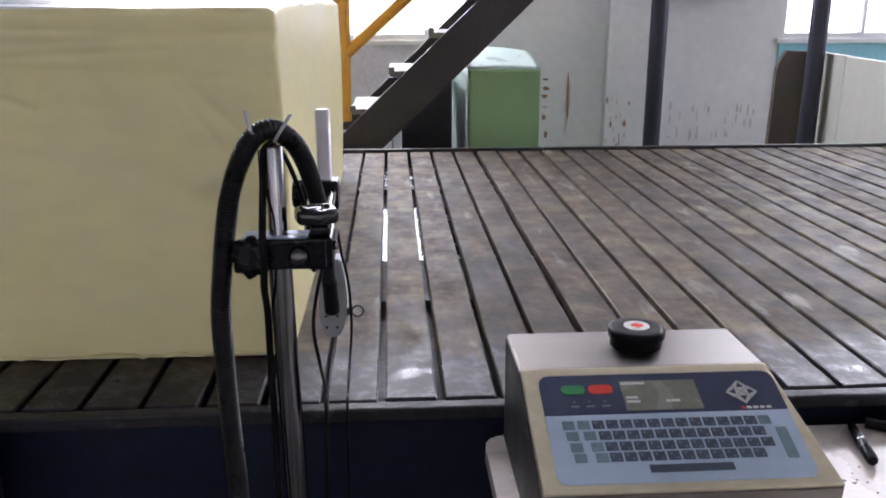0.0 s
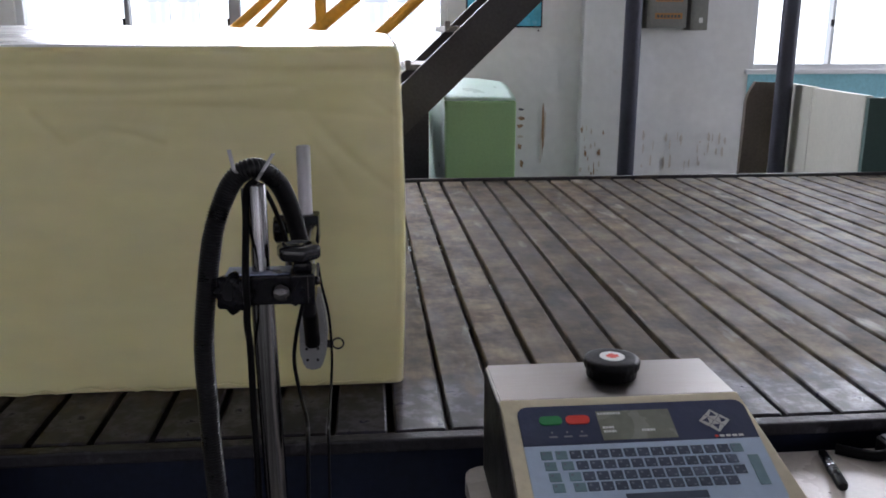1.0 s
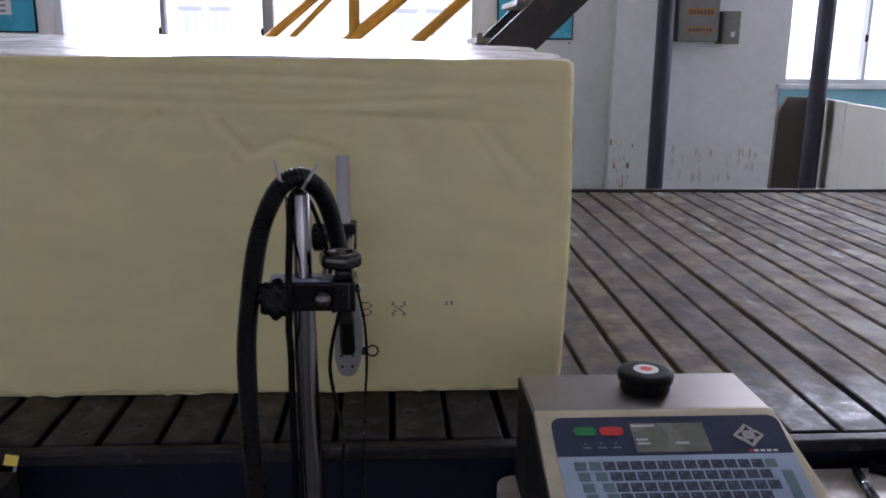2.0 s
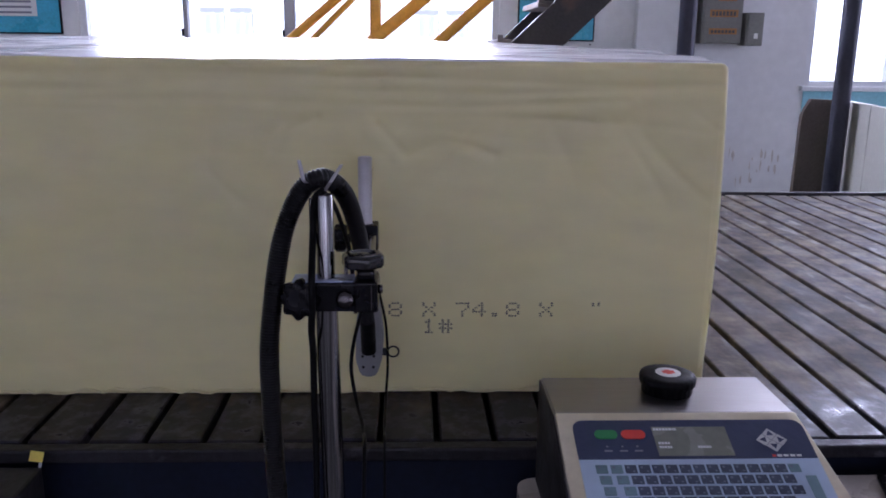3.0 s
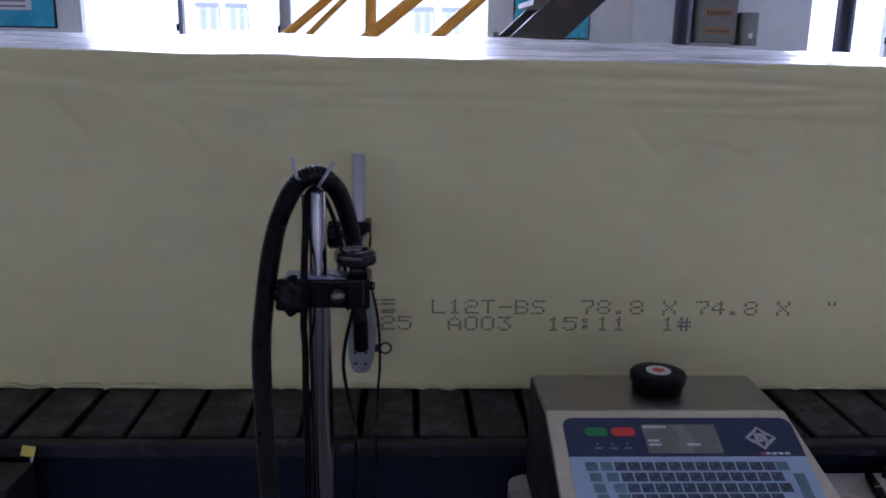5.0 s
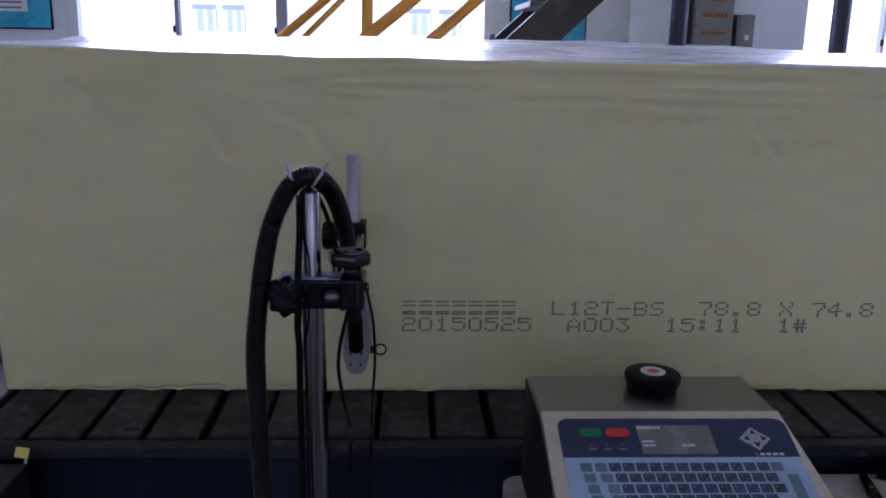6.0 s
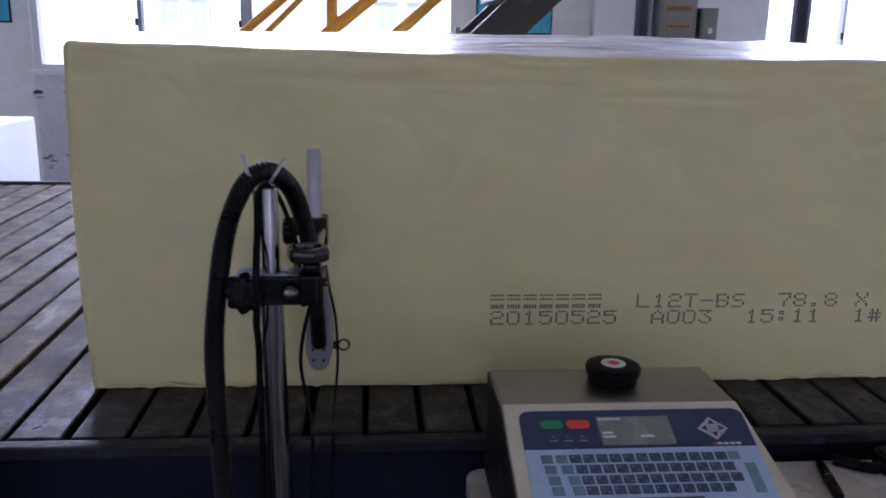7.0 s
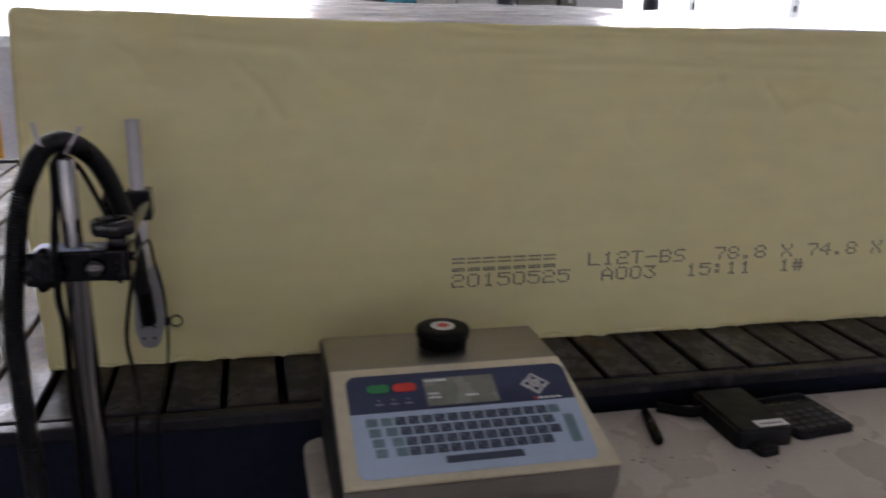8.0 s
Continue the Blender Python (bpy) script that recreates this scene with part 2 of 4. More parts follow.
DARKGREEN = material("dark_green", (0.05, 0.10, 0.09), 0.6, vary=0.1)
RUST = material("rust_stain", (0.32, 0.20, 0.12), 0.9, scale=20, vary=0.4)
FADED = material("faded_stain", (0.58, 0.54, 0.49), 0.9, scale=20, vary=0.2)
SMUDGE_PALE = material("pale_smudge", (0.22, 0.22, 0.24), 0.9, scale=20, vary=0.4)
SMUDGE = material("grey_smudge", (0.12, 0.12, 0.135), 0.9, scale=20, vary=0.4)
# daylight and shade on the far building are put in as emission, haze too
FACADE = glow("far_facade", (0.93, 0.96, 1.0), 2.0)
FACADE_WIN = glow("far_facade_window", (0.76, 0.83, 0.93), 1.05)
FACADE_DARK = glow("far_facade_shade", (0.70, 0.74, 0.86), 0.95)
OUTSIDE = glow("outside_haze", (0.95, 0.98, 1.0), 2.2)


# ---- mesh helpers ----
def box(bm, x0, x1, y0, y1, z0, z1, bevel=0.0, seg=2, m=None):
    r = bmesh.ops.create_cube(bm, size=1.0)
    vs = r["verts"]
    bmesh.ops.scale(bm, vec=(x1 - x0, y1 - y0, z1 - z0), verts=vs)
    bmesh.ops.translate(bm, vec=((x0 + x1) / 2, (y0 + y1) / 2, (z0 + z1) / 2), verts=vs)
    if bevel:
        es = list({e for v in vs for e in v.link_edges})
        r = bmesh.ops.bevel(bm, geom=es, offset=bevel, segments=seg, affect="EDGES", profile=0.6)
        vs = list({v for f in r["faces"] for v in f.verts} | {v for v in vs if v.is_valid})
    if m is not None:
        bmesh.ops.transform(bm, matrix=m, verts=vs)
    return bm


def tube(bm, pts, r, n=14, caps=True, radii=None):
    """A round rod or hose through the points."""
    pts = [Vector(p) for p in pts]
    rings = []
    up = None
    for i, p in enumerate(pts):
        d = (pts[min(i + 1, len(pts) - 1)] - pts[max(i - 1, 0)]).normalized()
        if up is None:
            up = d.orthogonal().normalized()
        up = (up - d * up.dot(d)).normalized()
        side = d.cross(up)
        rr = radii[i] if radii else r
        rings.append([bm.verts.new(p + (up * math.cos(a) + side * math.sin(a)) * rr) for a in (2 * math.pi * k / n for k in range(n))])
    for a, b in zip(rings, rings[1:]):
        for k in range(n):
            f = bm.faces.new((a[k], a[(k + 1) % n], b[(k + 1) % n], b[k]))
            f.smooth = True
    if caps:
        for f in (bm.faces.new(list(reversed(rings[0]))), bm.faces.new(rings[-1])):
            for e in f.edges:
                e.smooth = False
    return bm


def lathe(bm, c, axis, profile, n=28, lobes=0, lobe=0.0):
    """A turned solid about axis through c: profile rows of (height, radius); lobes make a star grip."""
    axis = Vector(axis).normalized()
    u = axis.orthogonal().normalized()
    w = axis.cross(u)
    rings = []
    for hgt, r in profile:
        ring = []
        for k in range(n):
            a = 2 * math.pi * k / n
            rr = r * (1 + lobe * math.cos(lobes * a))
            ring.append(bm.verts.new(Vector(c) + axis * hgt + (u * math.cos(a) + w * math.sin(a)) * rr))
        rings.append(ring)
    for a, b in zip(rings, rings[1:]):
        for k in range(n):
            f = bm.faces.new((a[k], a[(k + 1) % n], b[(k + 1) % n], b[k]))
            f.smooth = True
    bm.faces.new(list(reversed(rings[0])))
    bm.faces.new(rings[-1])
    return bm


def prism(bm, outline, y0, y1, axis="y"):
    """An outline extruded along an axis: (x, z) pairs along y, or (y, z) pairs along x."""
    def put(a, b, c):
        return (a, c, b) if axis == "y" else ((c, a, b) if axis == "x" else (a, b, c))
    p = [bm.verts.new(put(a, b, y0)) for a, b in outline]
    q = [bm.verts.new(put(a, b, y1)) for a, b in outline]
    k = len(p)
    bm.faces.new(p)
    bm.faces.new(list(reversed(q)))
    for i in range(k):
        bm.faces.new((p[(i + 1) % k], p[i], q[i], q[(i + 1) % k]))
    bmesh.ops.recalc_face_normals(bm, faces=bm.faces[:])
    return bm


def spline(ctrl, steps=10):
    """Points along a smooth curve through the control points."""
    c = [Vector(p) for p in ctrl]
    c = [2 * c[0] - c[1]] + c + [2 * c[-1] - c[-2]]
    out = []
    for i in range(1, len(c) - 2):
        for k in range(steps):
            t = k / steps
            out.append(0.5 * ((2 * c[i]) + (c[i + 1] - c[i - 1]) * t + (2 * c[i - 1] - 5 * c[i] + 4 * c[i + 1] - c[i + 2]) * t * t
                              + (3 * c[i] - c[i - 1] - 3 * c[i + 1] + c[i + 2]) * t ** 3))
    return out + [c[-2]]


def mesh_of(name, bm, mat):
    me = bpy.data.meshes.new(name)
    bm.normal_update()
    bm.to_mesh(me)
    bm.free()
    me.materials.append(mat)
    return me


def part(name, bm, mat, parent=None, label=""):
    ob = new(name, mesh_of(name, bm, mat))
    if parent is not None:
        ob.parent = parent
    return tagged(ob, label)


def thing(name, label, category, group="", at=(0, 0, 0), kind=""):
    ob = new(name)
    ob.empty_display_size = 0.05
    ob.location = at
    return tagged(ob, label, category, group, kind)


def B(*a, **k):
    return box(bmesh.new(), *a, **k)


# ---- the hall ----
def structure(name, bm, mat, label):
    return tagged(part(name, bm, mat), label, "", "", "structure")


X0, X1, Y0, TOP = -7.5, 7.5, -6.0, 4.6
SILL, HEAD = 1.20, 4.2
WINS = [(-2.54, 0.72), (3.20, 6.4)]
structure("floor", B(X0, X1, Y0, WN, -0.2, 0.0), CONCRETE, "worn grey concrete factory floor")
structure("ceiling", B(X0 - 0.3, X1 + 0.3, Y0 - 0.3, WN + 0.3, TOP, TOP + 0.2), CEIL, "plain grey factory ceiling")
structure("wall_west", B(X0 - 0.25, X0, Y0 - 0.25, WN + 0.25, -0.2, TOP), PLASTER, "plain white plaster wall")
# the opening in this wall is unseen, added for the side fill
east = bmesh.new()
for ya, yb, za, zb in ((Y0 - 0.25, 1.2, -0.2, TOP), (4.6, WN + 0.25, -0.2, TOP), (1.2, 4.6, -0.2, 1.2), (1.2, 4.6, 3.3, TOP)):
    box(east, X1, X1 + 0.25, ya, yb, za, zb)
structure("wall_east", east, PLASTER, "plain white plaster wall with an opening for the added east light")


def wall_with(name, y0, y1, openings, lo, hi, label):
    bm = bmesh.new()
    xs = X0
    for a, b in openings:
        box(bm, xs, a, y0, y1, -0.2, TOP)
        box(bm, a, b, y0, y1, -0.2, lo)
        box(bm, a, b, y0, y1, hi, TOP)
        xs = b
    box(bm, xs, X1, y0, y1, -0.2, TOP)
    return structure(name, bm, PLASTER, label)


wall_with("wall_north", WN, WN + 0.25, WINS, SILL, HEAD, "off-white plaster wall with rust stains and peeling paint")
# the south openings are unseen, added for the fill lamps
wall_with("wall_south", Y0 - 0.25, Y0, [(-5.3, -2.7), (-1.3, 1.3), (2.7, 5.3)], 1.1, 2.6, "plain white plaster wall with unseen openings for added light")


def window(name, x0, x1, bars, label):
    w = thing(name, label, "", kind="structure")
    f = bmesh.new()
    box(f, x0, x0 + 0.055, WN + 0.02, WN + 0.09, SILL, HEAD, 0.004)
    box(f, x1 - 0.055, x1, WN + 0.02, WN + 0.09, SILL, HEAD, 0.004)
    box(f, x0 + 0.055, x1 - 0.055, WN + 0.02, WN + 0.09, SILL, SILL + 0.045, 0.004)
    box(f, x0 + 0.055, x1 - 0.055, WN + 0.02, WN + 0.09, HEAD - 0.05, HEAD, 0.004)
    part("window_frame", f, ALU, w)
    part("window_sill", B(x0 - 0.03, x1 + 0.03, WN - 0.035, WN + 0.015, SILL - 0.035, SILL + 0.004, 0.006), ALU, w, "pale metal sill")
    edges = [x0 + 0.055] + [b for bar in bars for b in (bar[0] - bar[1] / 2, bar[0] + bar[1] / 2)] + [x1 - 0.055]
    for bx, bw, mat in bars:
        part("mullion", B(bx - bw / 2, bx + bw / 2, WN + 0.015, WN + 0.095, SILL + 0.045, HEAD - 0.05, 0.004), mat, w)
        part("latch", B(bx - bw / 2 - 0.012, bx - bw / 2 + 0.006, WN - 0.012, WN + 0.012, 1.545, 1.60, 0.004), BLACK, w, "small black window latch")
    for a, b in zip(edges[::2], edges[1::2]):
        g = part("pane", B(a, b, WN + 0.05, WN + 0.056, SILL + 0.045, HEAD - 0.05), GLASS, w)
        g.visible_shadow = False
    return w


window("window_1", WINS[0][0], WINS[0][1], [(-1.73, 0.035, GREYFRAME), (-0.925, 0.085, GREYFRAME)], "wide aluminium window flooded with daylight")
window("window_2", WINS[1][0], WINS[1][1], [(3.90, 0.03, ALU), (4.9, 0.06, ALU)], "aluminium sliding window flooded with daylight")
structure("pilaster", B(1.785, 2.255, WN - 0.10, WN, 0, TOP, 0.01), PLASTER, "plaster pilaster with chipped edges")
structure("trim", B(3.20, X1, WN - 0.012, WN, 0, SILL - 0.036), TEAL, "turquoise painted dado under the window")
structure("baseboard", B(X0, 3.19, WN - 0.015, WN, 0, 0.05), SMUDGE, "dark dirty skirting strip")
structure("trim_grey", B(-2.54, 0.72, WN - 0.010, WN, 0.05, SILL - 0.036), PLASTER_GREY, "grey painted wall below the window")

# daylight haze and a pale building outside the windows, both made to glow
structure("backdrop", B(-40, 40, 30.0, 30.2, -12, 30), OUTSIDE, "glowing backdrop for the bright overcast haze outside the windows")
fac = thing("far_building", "pale building beyond the window, made to glow for daylight haze", "building")
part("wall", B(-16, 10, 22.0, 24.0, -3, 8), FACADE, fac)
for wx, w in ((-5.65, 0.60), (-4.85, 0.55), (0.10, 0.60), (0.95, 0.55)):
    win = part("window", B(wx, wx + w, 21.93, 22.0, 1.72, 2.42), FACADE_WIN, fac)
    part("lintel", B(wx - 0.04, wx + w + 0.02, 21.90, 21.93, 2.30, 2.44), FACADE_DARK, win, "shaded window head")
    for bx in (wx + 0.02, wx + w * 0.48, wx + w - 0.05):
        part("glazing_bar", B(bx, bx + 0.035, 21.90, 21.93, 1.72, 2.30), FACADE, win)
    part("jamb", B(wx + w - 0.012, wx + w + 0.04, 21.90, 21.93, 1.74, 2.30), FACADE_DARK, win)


# ---- the conveyor ----
def conveyor():
    c = thing("conveyor_frame", "navy steel slat conveyor frame with a dark edge rail", "conveyor")
    part("edge_rail", B(-7.2, 7.4, BELT_Y0 - 0.032, BELT_Y0 - 0.004, 0.772, 0.797, 0.004), RAIL, c, "dark scuffed steel edge rail")
    part("edge_rail", B(-7.2, 7.4, BELT_Y1 + 0.004, BELT_Y1 + 0.03, 0.70, 0.812, 0.004), DARKSTEEL, c)
    part("side_panel", B(-7.2, 7.4, BELT_Y0 + 0.004, BELT_Y0 + 0.05, 0.25, 0.764), NAVY, c)
    part("side_panel", B(-7.2, 7.4, BELT_Y1 - 0.06, BELT_Y1, 0.25, 0.70), NAVY, c)
    part("bed", B(-7.2, 7.4, BELT_Y0 + 0.05, BELT_Y1 - 0.06, 0.66, 0.735), DARKSTEEL, c)
    for ya, yb in ((0.82, 1.48), (1.88, 2.20)):
        part("slide_plate", B(-7.2, 7.4, ya, yb, 0.7355, 0.7395), POLISHED, c, "polished steel slide plate")
    for lx in (-6, -3, 0.05, 3, 6):
        for ly in (BELT_Y0 + 0.01, BELT_Y1 - 0.09):
            part("leg", B(lx, lx + 0.08, ly, ly + 0.08, 0, 0.25), NAVY, c)
    return c


def slat_belt():
    belt = thing("slat_belt", "worn brown wooden slat belt with dark gaps", "conveyor belt")
    pitch, gap = 0.1045, 0.0135
    meshes = []
    for k in range(4):
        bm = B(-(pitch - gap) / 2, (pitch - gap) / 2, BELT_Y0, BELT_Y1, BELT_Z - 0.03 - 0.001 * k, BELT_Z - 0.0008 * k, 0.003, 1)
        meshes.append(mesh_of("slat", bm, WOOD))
    rng = random.Random(4)
    for i in range(121):
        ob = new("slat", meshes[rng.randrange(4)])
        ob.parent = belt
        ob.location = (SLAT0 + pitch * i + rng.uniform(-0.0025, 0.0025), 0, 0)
    part("chain", B(SLAT0 - 0.1, SLAT0 + pitch * 121, 0.4, 0.46, BELT_Z - 0.06, BELT_Z - 0.036), DARKSTEEL, belt, "dark steel carrier chain")
    part("chain", B(SLAT0 - 0.1, SLAT0 + pitch * 121, 1.7, 1.76, BELT_Z - 0.06, BELT_Z - 0.036), DARKSTEEL, belt, "dark steel carrier chain")
    return belt


SLAT0 = -7.334
conveyor()
belt = slat_belt()

# ---- the printed foam block ----
BL, BH, BD = 2.142, 0.66, 1.90
LEFT0 = -2.286                    # left end at the start


# lines along which the wrapping film is creased, in the front face's own x and z
FOLDS = [((0.02, 0.648), (0.15, 0.629), (0.40, 0.612), (0.70, 0.605), (1.30, 0.607), (1.71, 0.600), (2.13, 0.618)),
         ((0.50, 0.598), (0.72, 0.584), (1.18, 0.588), (1.62, 0.576), (1.95, 0.590)),
         ((0.77, 0.636), (1.08, 0.621), (1.48, 0.624)),
         ((0.17, 0.604), (0.20, 0.584), (0.23, 0.538)), ((0.38, 0.573), (0.42, 0.538), (0.46, 0.477)), ((0.55, 0.560), (0.62, 0.531), (0.655, 0.476)),
         ((1.365, 0.556), (1.31, 0.533), (1.28, 0.494)), ((1.24, 0.522), (1.285, 0.549), (1.33, 0.554)),
         ((1.475, 0.542), (1.53, 0.484), (1.60, 0.512), (1.66, 0.500), (1.70, 0.484))]


def folds(x, z):
    """How far the film's creases draw the front face in: a groove with a soft ridge under it."""
    out = 0.0
    for k, line in enumerate(FOLDS):
        near, side = 9.0, 1.0
        for (ax, az), (bx, bz) in zip(line, line[1:]):
            ex, ez = bx - ax, bz - az
            u = min(1.0, max(0.0, ((x - ax) * ex + (z - az) * ez) / (ex * ex + ez * ez)))
            dx, dz = x - ax - u * ex, z - az - u * ez
            d = math.hypot(dx, dz)
            if d < near:
                near, side = d, (1.0 if ex * dz - ez * dx > 0 else -1.0)
        if near < 0.06:
            wide = 0.008 + 0.004 * noise.noise(Vector((x * 6, z * 6, k)))
            deep = 0.6 + 0.6 * noise.noise(Vector((x * 4, z * 9, k + 7)))
            d = near * side
            out += max(0.0, deep) * (0.62 if 2 < k < 6 else 1.0) * (0.0042 * math.exp(-(d / wide) ** 2) - 0.0022 * math.exp(-((d + 0.017) / 0.013) ** 2))
    return out


def bulge(x, y, z):
    """How far the wrapped face is pushed in, and the two noises behind it."""
    top = max(0.0, (z - 0.45) / 0.21)
    n1 = noise.noise(Vector((x * 2.2, y * 2.2, z * 3.0)))
    # thin creases along the upper edge, and a few draped arcs below them
    c1 = noise.noise(Vector((x * 1.1 + 9, y * 1.1, z * 15 - 0.55 * math.sin(x * 1.4))))
    c2 = noise.noise(Vector((x * 2.6 + 4, y * 2.6, z * 7 + 3 * abs(math.sin(x * 3.1 + 0.7)))))
    band = max(0.0, 1 - abs(z - 0.47) / 0.12)
    n2 = (1 - abs(c1)) ** 6 * min(1.0, top * 1.3) + 1.2 * band * (1 - abs(c2)) ** 9
    n3 = noise.noise(Vector((x * 7 + 3, y * 7, z * 9)))
    return 0.006 * n1 + 0.0030 * n2 + 0.0020 * n3 + (folds(x, z) if y < 0.01 else 0.0), n1, n3


def dome(x, y):
    """The foam's top rises towards its middle and back."""
    return 0.050 * min(1, y / 0.9) ** 0.7 * math.sin(math.pi * min(1, max(0, 0.12 + 0.76 * x / BL))) ** 0.6 - 0.012 * y / BD if y > 0 else 0.0


def foam_block():
    blk = thing("foam_block", "pale yellow polyurethane foam block wrapped in clear film", "foam block")
    bm = bmesh.new()
    r = 0.015

    def shape(p):
        # rounded box with gentle bulges and film wrinkles
        x, y, z = p
        q = Vector((min(max(x, r), BL - r), min(max(y, r), BD - r), min(max(z, r * 0.4), BH - r)))
        d = Vector(p) - q
        v = q + d.normalized() * min(d.length, r) if d.length > 1e-9 else Vector(p)
        if d.length > 1e-9 and z > r * 0.4:
            v = q + d.normalized() * r
        push, n1, n3 = bulge(x, y, z)
        if y < 0.01:
            v.y += push
        if y > BD - 0.01:
            v.y -= push
        if x < 0.01:
            v.x += 0.3 * push - 0.010 * math.sin(math.pi * min(1, z / BH))
        if x > BL - 0.01:
            v.x += 0.3 * push + 0.008 * math.sin(math.pi * min(1, z / BH))
        if z > BH - 0.01:
            v.z += (0.006 * n1 + 0.003 * n3) * min(1, 0.3 + y / 0.05) + (0.008 * noise.noise(Vector((x * 2.2, y * 12, 5))) + 0.003 * noise.noise(Vector((x * 5, y * 34, 9)))) * min(1, y / 0.10) + dome(x, y)
        elif z > 0.05:
            v.z += dome(x, y) * (z / BH)
        # the trailing end stands a little taller
        v.z += 0.014 * max(0.0, 1 - x / 0.7) ** 1.4 * max(0.0, z / BH)
        return v

    def face(fn, na, nb, mi):
        g = [[bm.verts.new(shape(fn(a / na, b / nb))) for b in range(nb + 1)] for a in range(na + 1)]
        for a in range(na):
            for b in range(nb):
                f = bm.faces.new((g[a][b], g[a + 1][b], g[a + 1][b + 1], g[a][b + 1]))
                f.smooth = True
                f.material_index = mi if f.calc_center_median().y > 0.011 else 0

    def ease(t, size):
        # crowd the rows near the edges so that the rounding is smooth
        e = r * 1.2 / size
        s = (0, e * 0.25, e * 0.5, e * 0.75, e)
        if t * 40 < 4.0001:
            return np.interp(t * 40, range(5), s)
        if (1 - t) * 40 < 4.0001:
            return 1 - np.interp((1 - t) * 40, range(5), s)
        return e + (1 - 2 * e) * (t - 0.1) / 0.8

    nx, ny, nz = 420, 110, 170
    face(lambda a, b: (BL * ease(a, BL), 0, BH * ease(b, BH)), nx, nz, 0)
    face(lambda a, b: (BL * ease(1 - a, BL), BD, BH * ease(b, BH)), nx, 40, 0)
    face(lambda a, b: (0, BD * ease(1 - a, BD), BH * ease(b, BH)), 40, nz, 0)
    face(lambda a, b: (BL, BD * ease(a, BD), BH * ease(b, BH)), 40, nz, 0)
    face(lambda a, b: (BL * ease(a, BL), BD * ease(b, BD), BH), nx, ny, 1)
    face(lambda a, b: (BL * ease(a, BL), BD * ease(1 - b, BD), 0), 40, 40, 0)
    bmesh.ops.remove_doubles(bm, verts=bm.verts[:], dist=0.0004)
    body = part("body", bm, FOAM, blk)
    body.data.materials.append(FILM)
    # ragged film lip along the lower front edge
    lip = bmesh.new()
    rng = random.Random(2)
    pts = [(x, -0.005 - 0.010 * rng.random(), 0.004 + 0.011 * rng.random()) for x in np.linspace(0.02, BL - 0.02, 110)]
    tube(lip, pts, 0.0022, 6)
    part("film_lip", lip, FOAM, blk, "crumpled clear film edge")
    return blk


block = foam_block()

GLYPHS = {"L": "10 10 10 10 10 10 1f", "1": "04 0c 04 04 04 04 0e", "2": "0e 11 01 0e 10 10 1f", "T": "1f 04 04 04 04 04 04", "-": "00 00 00 1f 00 00 00",
          "B": "1e 11 11 1e 11 11 1e", "S": "0f 10 10 0e 01 01 1e", "7": "1f 01 01 02 04 04 04", "8": "0e 11 11 0e 11 11 0e", ".": "00 00 00 00 00 0c 0c",
          "X": "11 11 0a 04 0a 11 11", "4": "02 06 0a 12 1f 02 02", "0": "0e 11 11 11 11 11 0e", "5": "1f 10 1e 01 01 11 0e", "A": "04 0a 11 11 1f 11 11",
          "3": "1f 02 04 02 01 11 0e", ":": "00 0c 0c 00 0c 0c 00", "#": "0a 0a 1f 0a 1f 0a 0a", '"': "0a 0a 00 00 00 00 00", "~": "1f 00 1f 00 00 1f 1f"}
NOZZLE_X = -0.040
TX0, TPITCH, DOT_X, DOT_Z = 0.797, 0.0334, 0.0056, 0.0043
printed = []


def printed_text():
    """Two dot-matrix lines on the block's front; each mark comes to the surface as the block passes the nozzle."""
    cache = {}
    rng = random.Random(7)
    for z, text in ((0.190, '~~~~~~~  L12T-BS  78.8 X 74.8 X  "'), (0.155, "20150525  A003  15:11  1#")):
        for col, ch in enumerate(text):
            if ch == " ":
                continue
            if ch not in cache:
                bm = bmesh.new()
                for row, bits in enumerate(GLYPHS[ch].split()):
                    for c in range(5):
                        if int(bits, 16) >> (4 - c) & 1:
                            cx, cz = c * DOT_X + rng.uniform(-.0004, .0004), -row * DOT_Z + rng.uniform(-.0004, .0004)
                            vs = [bm.verts.new((cx + 0.0023 * math.cos(a), 0, cz + 0.0019 * math.sin(a))) for a in (math.pi * k / 4 for k in range(8))]
                            bm.faces.new(vs)
                            us = [bm.verts.new((v.co.x, 0.001, v.co.z)) for v in vs]
                            bm.faces.new(list(reversed(us)))
                            for k in range(8):
                                bm.faces.new((vs[k], us[k], us[(k + 1) % 8], vs[(k + 1) % 8]))
                bmesh.ops.recalc_face_normals(bm, faces=bm.faces[:])
                cache[ch] = mesh_of("printed_mark", bm, INK)
            ob = new("printed_mark", cache[ch])
            ob.parent = block
            x = TX0 + TPITCH * col
            if col == 0 and z > 0.18 or (ch == "L"):
                tagged(ob, "grey dot-matrix ink mark")
            printed.append((ob, x, z, bulge(x + 0.012, 0, z - 0.012)[0] - 0.0014))


printed_text()


# ---- print stand, head and hose ----
PX, PY = -0.0755, -0.475           # the stand's pole


